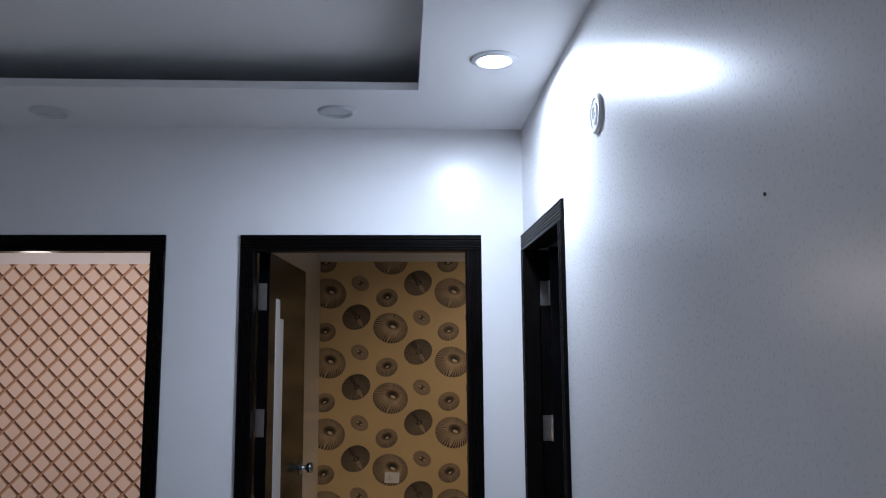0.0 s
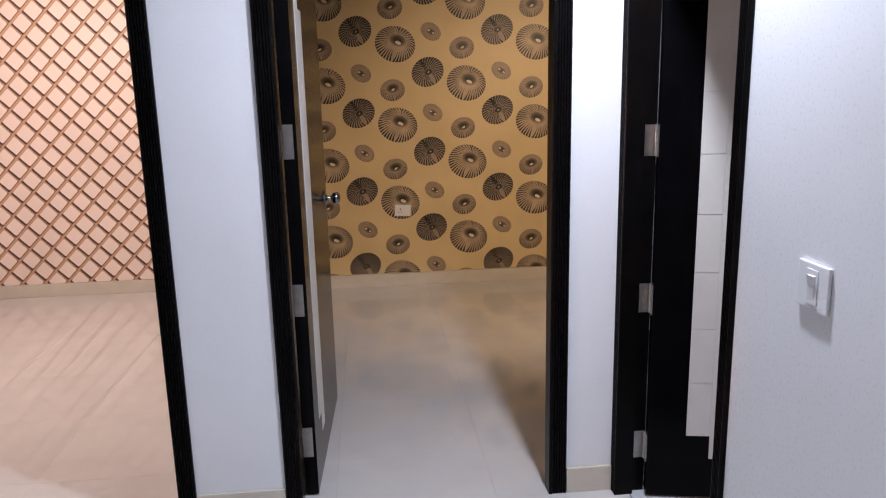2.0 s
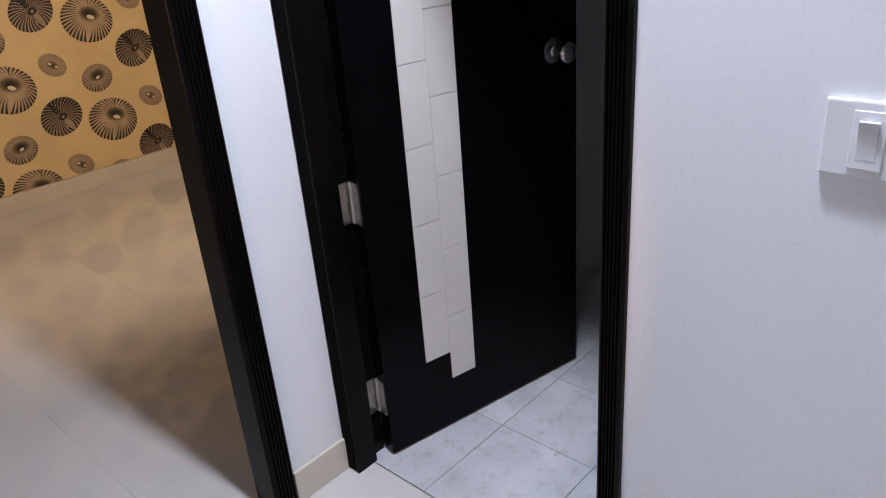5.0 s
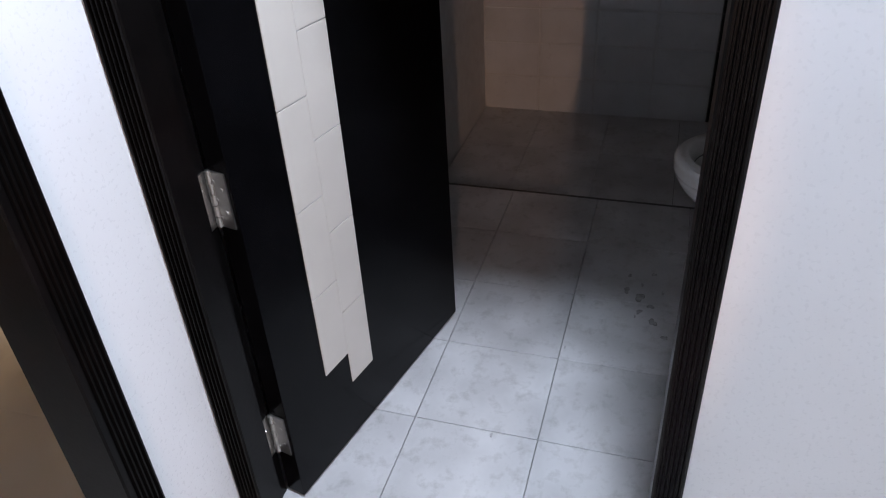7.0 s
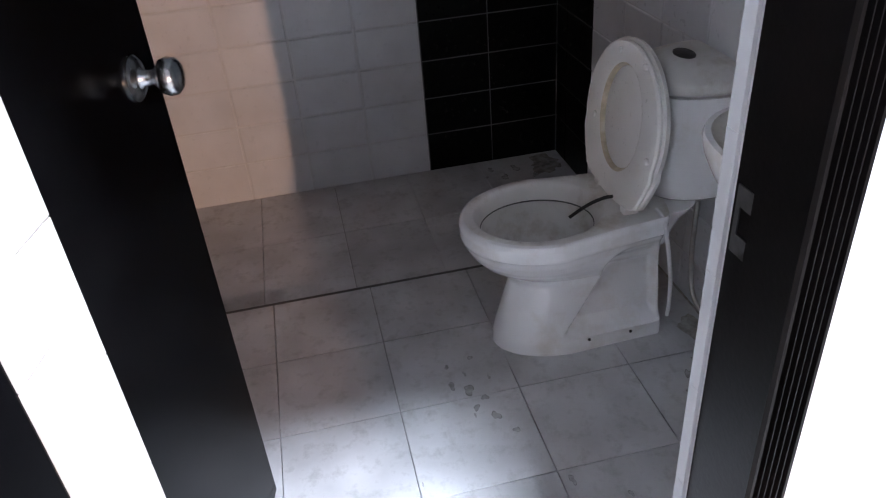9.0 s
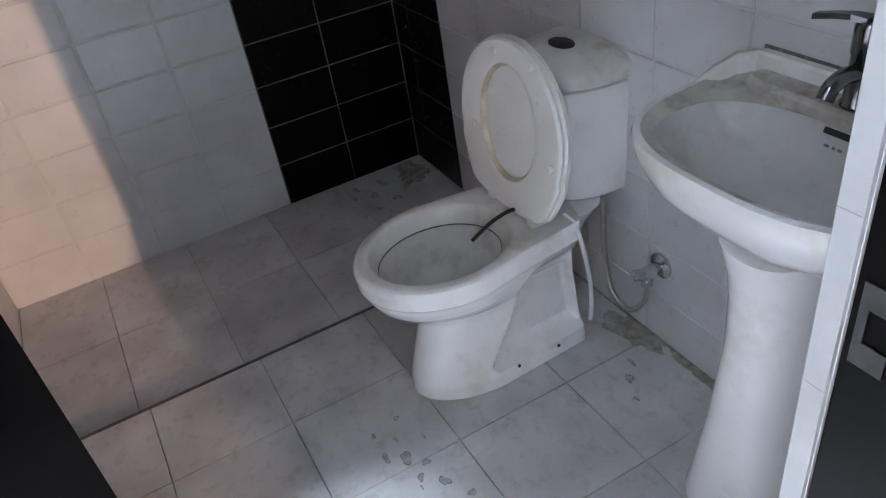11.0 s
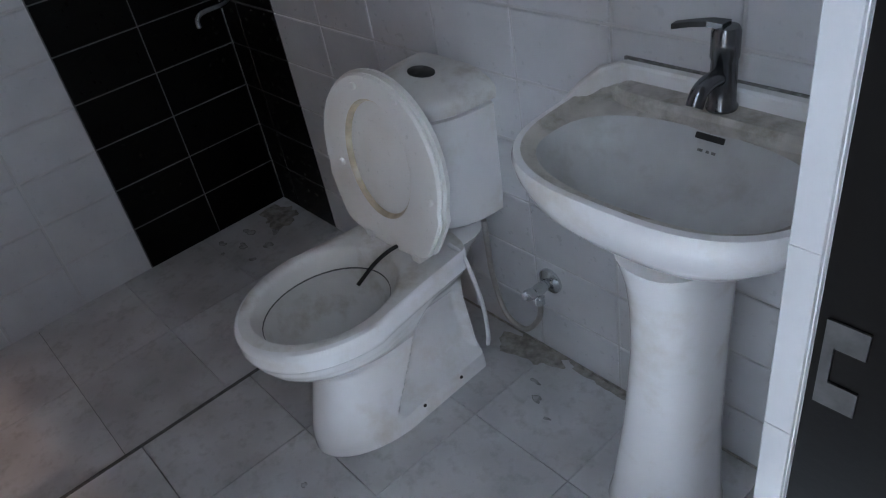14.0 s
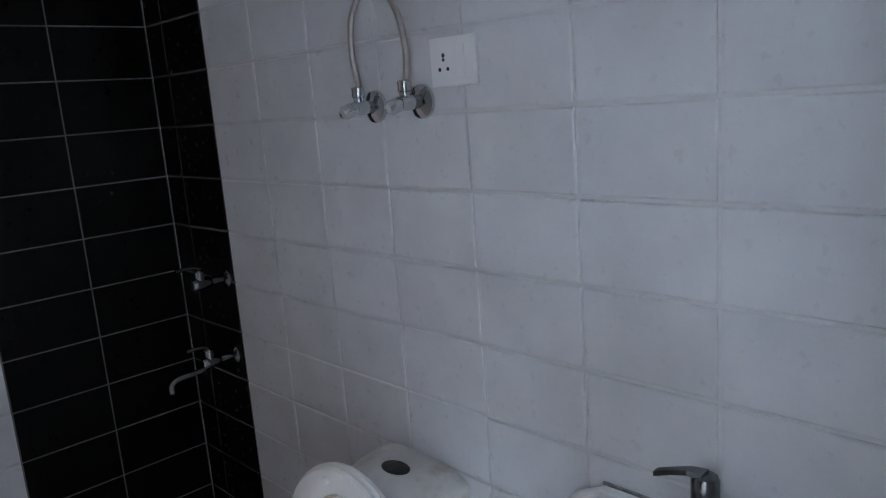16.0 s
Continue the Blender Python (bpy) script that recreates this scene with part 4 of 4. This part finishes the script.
# thin films of dried mud in the corners of the floor
def mud_film(x, y, rx, ry, z, seed, label):
    r = random.Random(seed)
    ph = [r.uniform(0, 6.28) for _ in range(5)]
    bm = B()
    pts = []
    for k in range(48):
        t = 2 * math.pi * k / 48
        q = 0.74 + 0.14 * math.sin(2 * t + ph[0]) + 0.10 * math.sin(3 * t + ph[1]) + 0.08 * math.sin(7 * t + ph[2]) + 0.05 * math.sin(13 * t + ph[3])
        pts.append((x + rx * q * math.cos(t), max(BY1 + 0.001, y + ry * q * math.sin(t))))
    loft(bm, [[(px, py, z + 0.0003) for px, py in pts], [(px, py, z + 0.0007) for px, py in pts]])
    return tagged(part("mud_film", bm, MUD), label, "stain", "mud films")


mud_film(1.00, -1.425, 0.13, 0.075, 0.0, 2, "brown dried mud film behind the toilet")
mud_film(0.80, -1.44, 0.10, 0.030, 0.0, 4, "brown dried mud film along the wall foot")
mud_film(2.20, -1.36, 0.10, 0.09, -0.018, 7, "dark mud film in the shower corner")
part("foot_joint", box(B(), BX0, BY1 - 0.0005, 0.0002, 1.53, BY1 + 0.004, 0.005), MUD, bw_s, "dirty joint along the wall foot")


# ---- pieces: tiles ----
def tile_mesh(name, w, h, d, mat, ch=0.003):
    """A tile in the local xy plane, its face towards +z, with softened edges."""
    bm = B()
    loft(bm, [[(-w / 2, -h / 2, 0), (w / 2, -h / 2, 0), (w / 2, h / 2, 0), (-w / 2, h / 2, 0)], [(-w / 2, -h / 2, d - ch * 0.6), (w / 2, -h / 2, d - ch * 0.6), (w / 2, h / 2, d - ch * 0.6), (-w / 2, h / 2, d - ch * 0.6)],
              [(-w / 2 + ch, -h / 2 + ch, d), (w / 2 - ch, -h / 2 + ch, d), (w / 2 - ch, h / 2 - ch, d), (-w / 2 + ch, h / 2 - ch, d)]])
    return mesh_of(name, bm, mat)


cache = {}


def lay(parent, name, w, h, d, mat, m, ch=0.003):
    key = (name, round(w, 4), round(h, 4), mat.name)
    if key not in cache:
        cache[key] = tile_mesh(name, w, h, d, mat, ch)
    ob = new(name, cache[key])
    ob.parent = parent
    ob.matrix_world = m
    return ob


PW, PH, Z0 = 0.2405, 0.150, 0.140
J = 0.0065
jit = random.Random(3)


def wall_tiles(parent, spans, axis, plane, facing, z_top, mat_of):
    """Rows of tiles between the given joints along one axis."""
    zs = [-0.03] + [Z0 + PH * k for k in range(20) if Z0 + PH * k < z_top] + [z_top]
    for a, b in spans:
        for z0, z1 in zip(zs, zs[1:]):
            if z1 - z0 < 0.03 or b - a < 0.03:
                continue
            mat = mat_of
            c, zc = (a + b) / 2, (z0 + z1) / 2
            tilt = jit.uniform(-0.25, 0.25)
            rz = {("x", 1): 180, ("x", -1): 0, ("y", -1): -90, ("y", 1): 90}[(axis, facing)]
            m = pose(c, plane, zc, 90 + tilt, 0, rz) if axis == "x" else pose(plane, c, zc, 90 + tilt, 0, rz)
            lay(parent, "tile", b - a - (J if mat is WHITE_TILE else 0.0038), z1 - z0 - (J if mat is WHITE_TILE else 0.0038), 0.0075, mat, m)


def joints(start, pitch, lo, hi):
    ks = [start + pitch * k for k in range(-20, 40)]
    q = [lo] + [k for k in ks if lo + 0.02 < k < hi - 0.02] + [hi]
    return list(zip(q, q[1:]))


BLX, BLY = 1.962, -0.905
wall_tiles(bw_s, joints(0.512, PW, BX0, BLX), "x", BY1 - 0.0072, 1, 2.06, WHITE_TILE)
wall_tiles(bw_s, joints(BLX, 0.235, BLX, BX1), "x", BY1 - 0.0072, 1, 2.06, BLACK_TILE)
wall_tiles(bw_e, joints(BLY, PW, BLY, BY0), "y", BX1 + 0.0072, -1, 2.06, WHITE_TILE)
wall_tiles(bw_e, joints(BLY, 0.265, BY1, BLY), "y", BX1 + 0.0072, -1, 2.06, BLACK_TILE)
wall_tiles(bw_n, joints(0.30, PW, BX0, 0.78), "x", BY0 + 0.0072, -1, 2.06, WHITE_TILE)
part("dark_backing", box(B(), BLX - 0.002, BY1 - 0.0033, -0.03, BX1 - 0.0014, BY1 - 0.0016, 2.06), DARK_GROUT, bw_s)
part("dark_backing", box(B(), BX1 + 0.0016, BY1 - 0.0015, -0.03, BX1 + 0.0033, BLY + 0.002, 2.06), DARK_GROUT, bw_e)
# narrow white tiles that line the doorway's strike side, coloured as if shaded
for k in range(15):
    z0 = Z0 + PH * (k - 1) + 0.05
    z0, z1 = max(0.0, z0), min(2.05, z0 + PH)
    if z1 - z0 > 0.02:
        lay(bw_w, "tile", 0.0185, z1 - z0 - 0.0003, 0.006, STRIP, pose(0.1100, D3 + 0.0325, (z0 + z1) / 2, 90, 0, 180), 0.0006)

# bathroom floor: the shower end lies a little lower
bf = bpy.data.objects["bathroom_floor"]
for x0, x1 in ((0.047, 0.385), (0.385, 0.675), (0.675, 0.962), (0.962, 1.252), (1.252, 1.540)):
    for y0, y1 in ((BY1, -1.165), (-1.165, -0.86), (-0.86, -0.545), (-0.545, -0.24), (-0.24, BY0)):
        lay(bf, "floor_tile", x1 - x0 - 0.002, y1 - y0 - 0.002, 0.0123, STONE, pose((x0 + x1) / 2, (y0 + y1) / 2, -0.0123), 0.001)
for x0, x1 in ((1.548, 1.93), (1.93, BX1)):
    for y0, y1 in ((BY1, -1.10), (-1.10, -0.80), (-0.80, -0.505), (-0.505, -0.21), (-0.21, BY0)):
        lay(bf, "floor_tile", x1 - x0 - 0.002, y1 - y0 - 0.002, 0.0123, STONE, pose((x0 + x1) / 2, (y0 + y1) / 2, -0.0303), 0.001)

# added dark strip along the step edge, which alone shows no dark line
part("step_edge_line", box(B(), 1.531, BY1, -0.004, 1.5425, BY0, 0.0008), DARK_MARK, bf)
# hall and room floors
fl = bpy.data.objects["floor"]
xs = [WX] + [-4.05 + 0.6 * k for k in range(0, 13)]
ys_ = [SY] + [-5.05 + 0.6 * k for k in range(0, 15)]
for x0, x1 in zip(xs, xs[1:]):
    for y0, y1 in zip(ys_, ys_[1:]):
        y1c = min(y1, R1Y)
        x1c = min(x1, 3.1)
        if y0 < 0.12:
            if x0 >= 0.04:
                continue
            x1c = min(x1c, 0.044)
        if y1c - y0 < 0.02 or x1c - x0 < 0.02:
            continue
        lay(fl, "floor_tile", x1c - x0 - 0.0004, y1c - y0 - 0.0004, 0.0122, VITRIFIED, pose((x0 + x1c) / 2, (y0 + y1c) / 2, -0.0122), 0.0004)
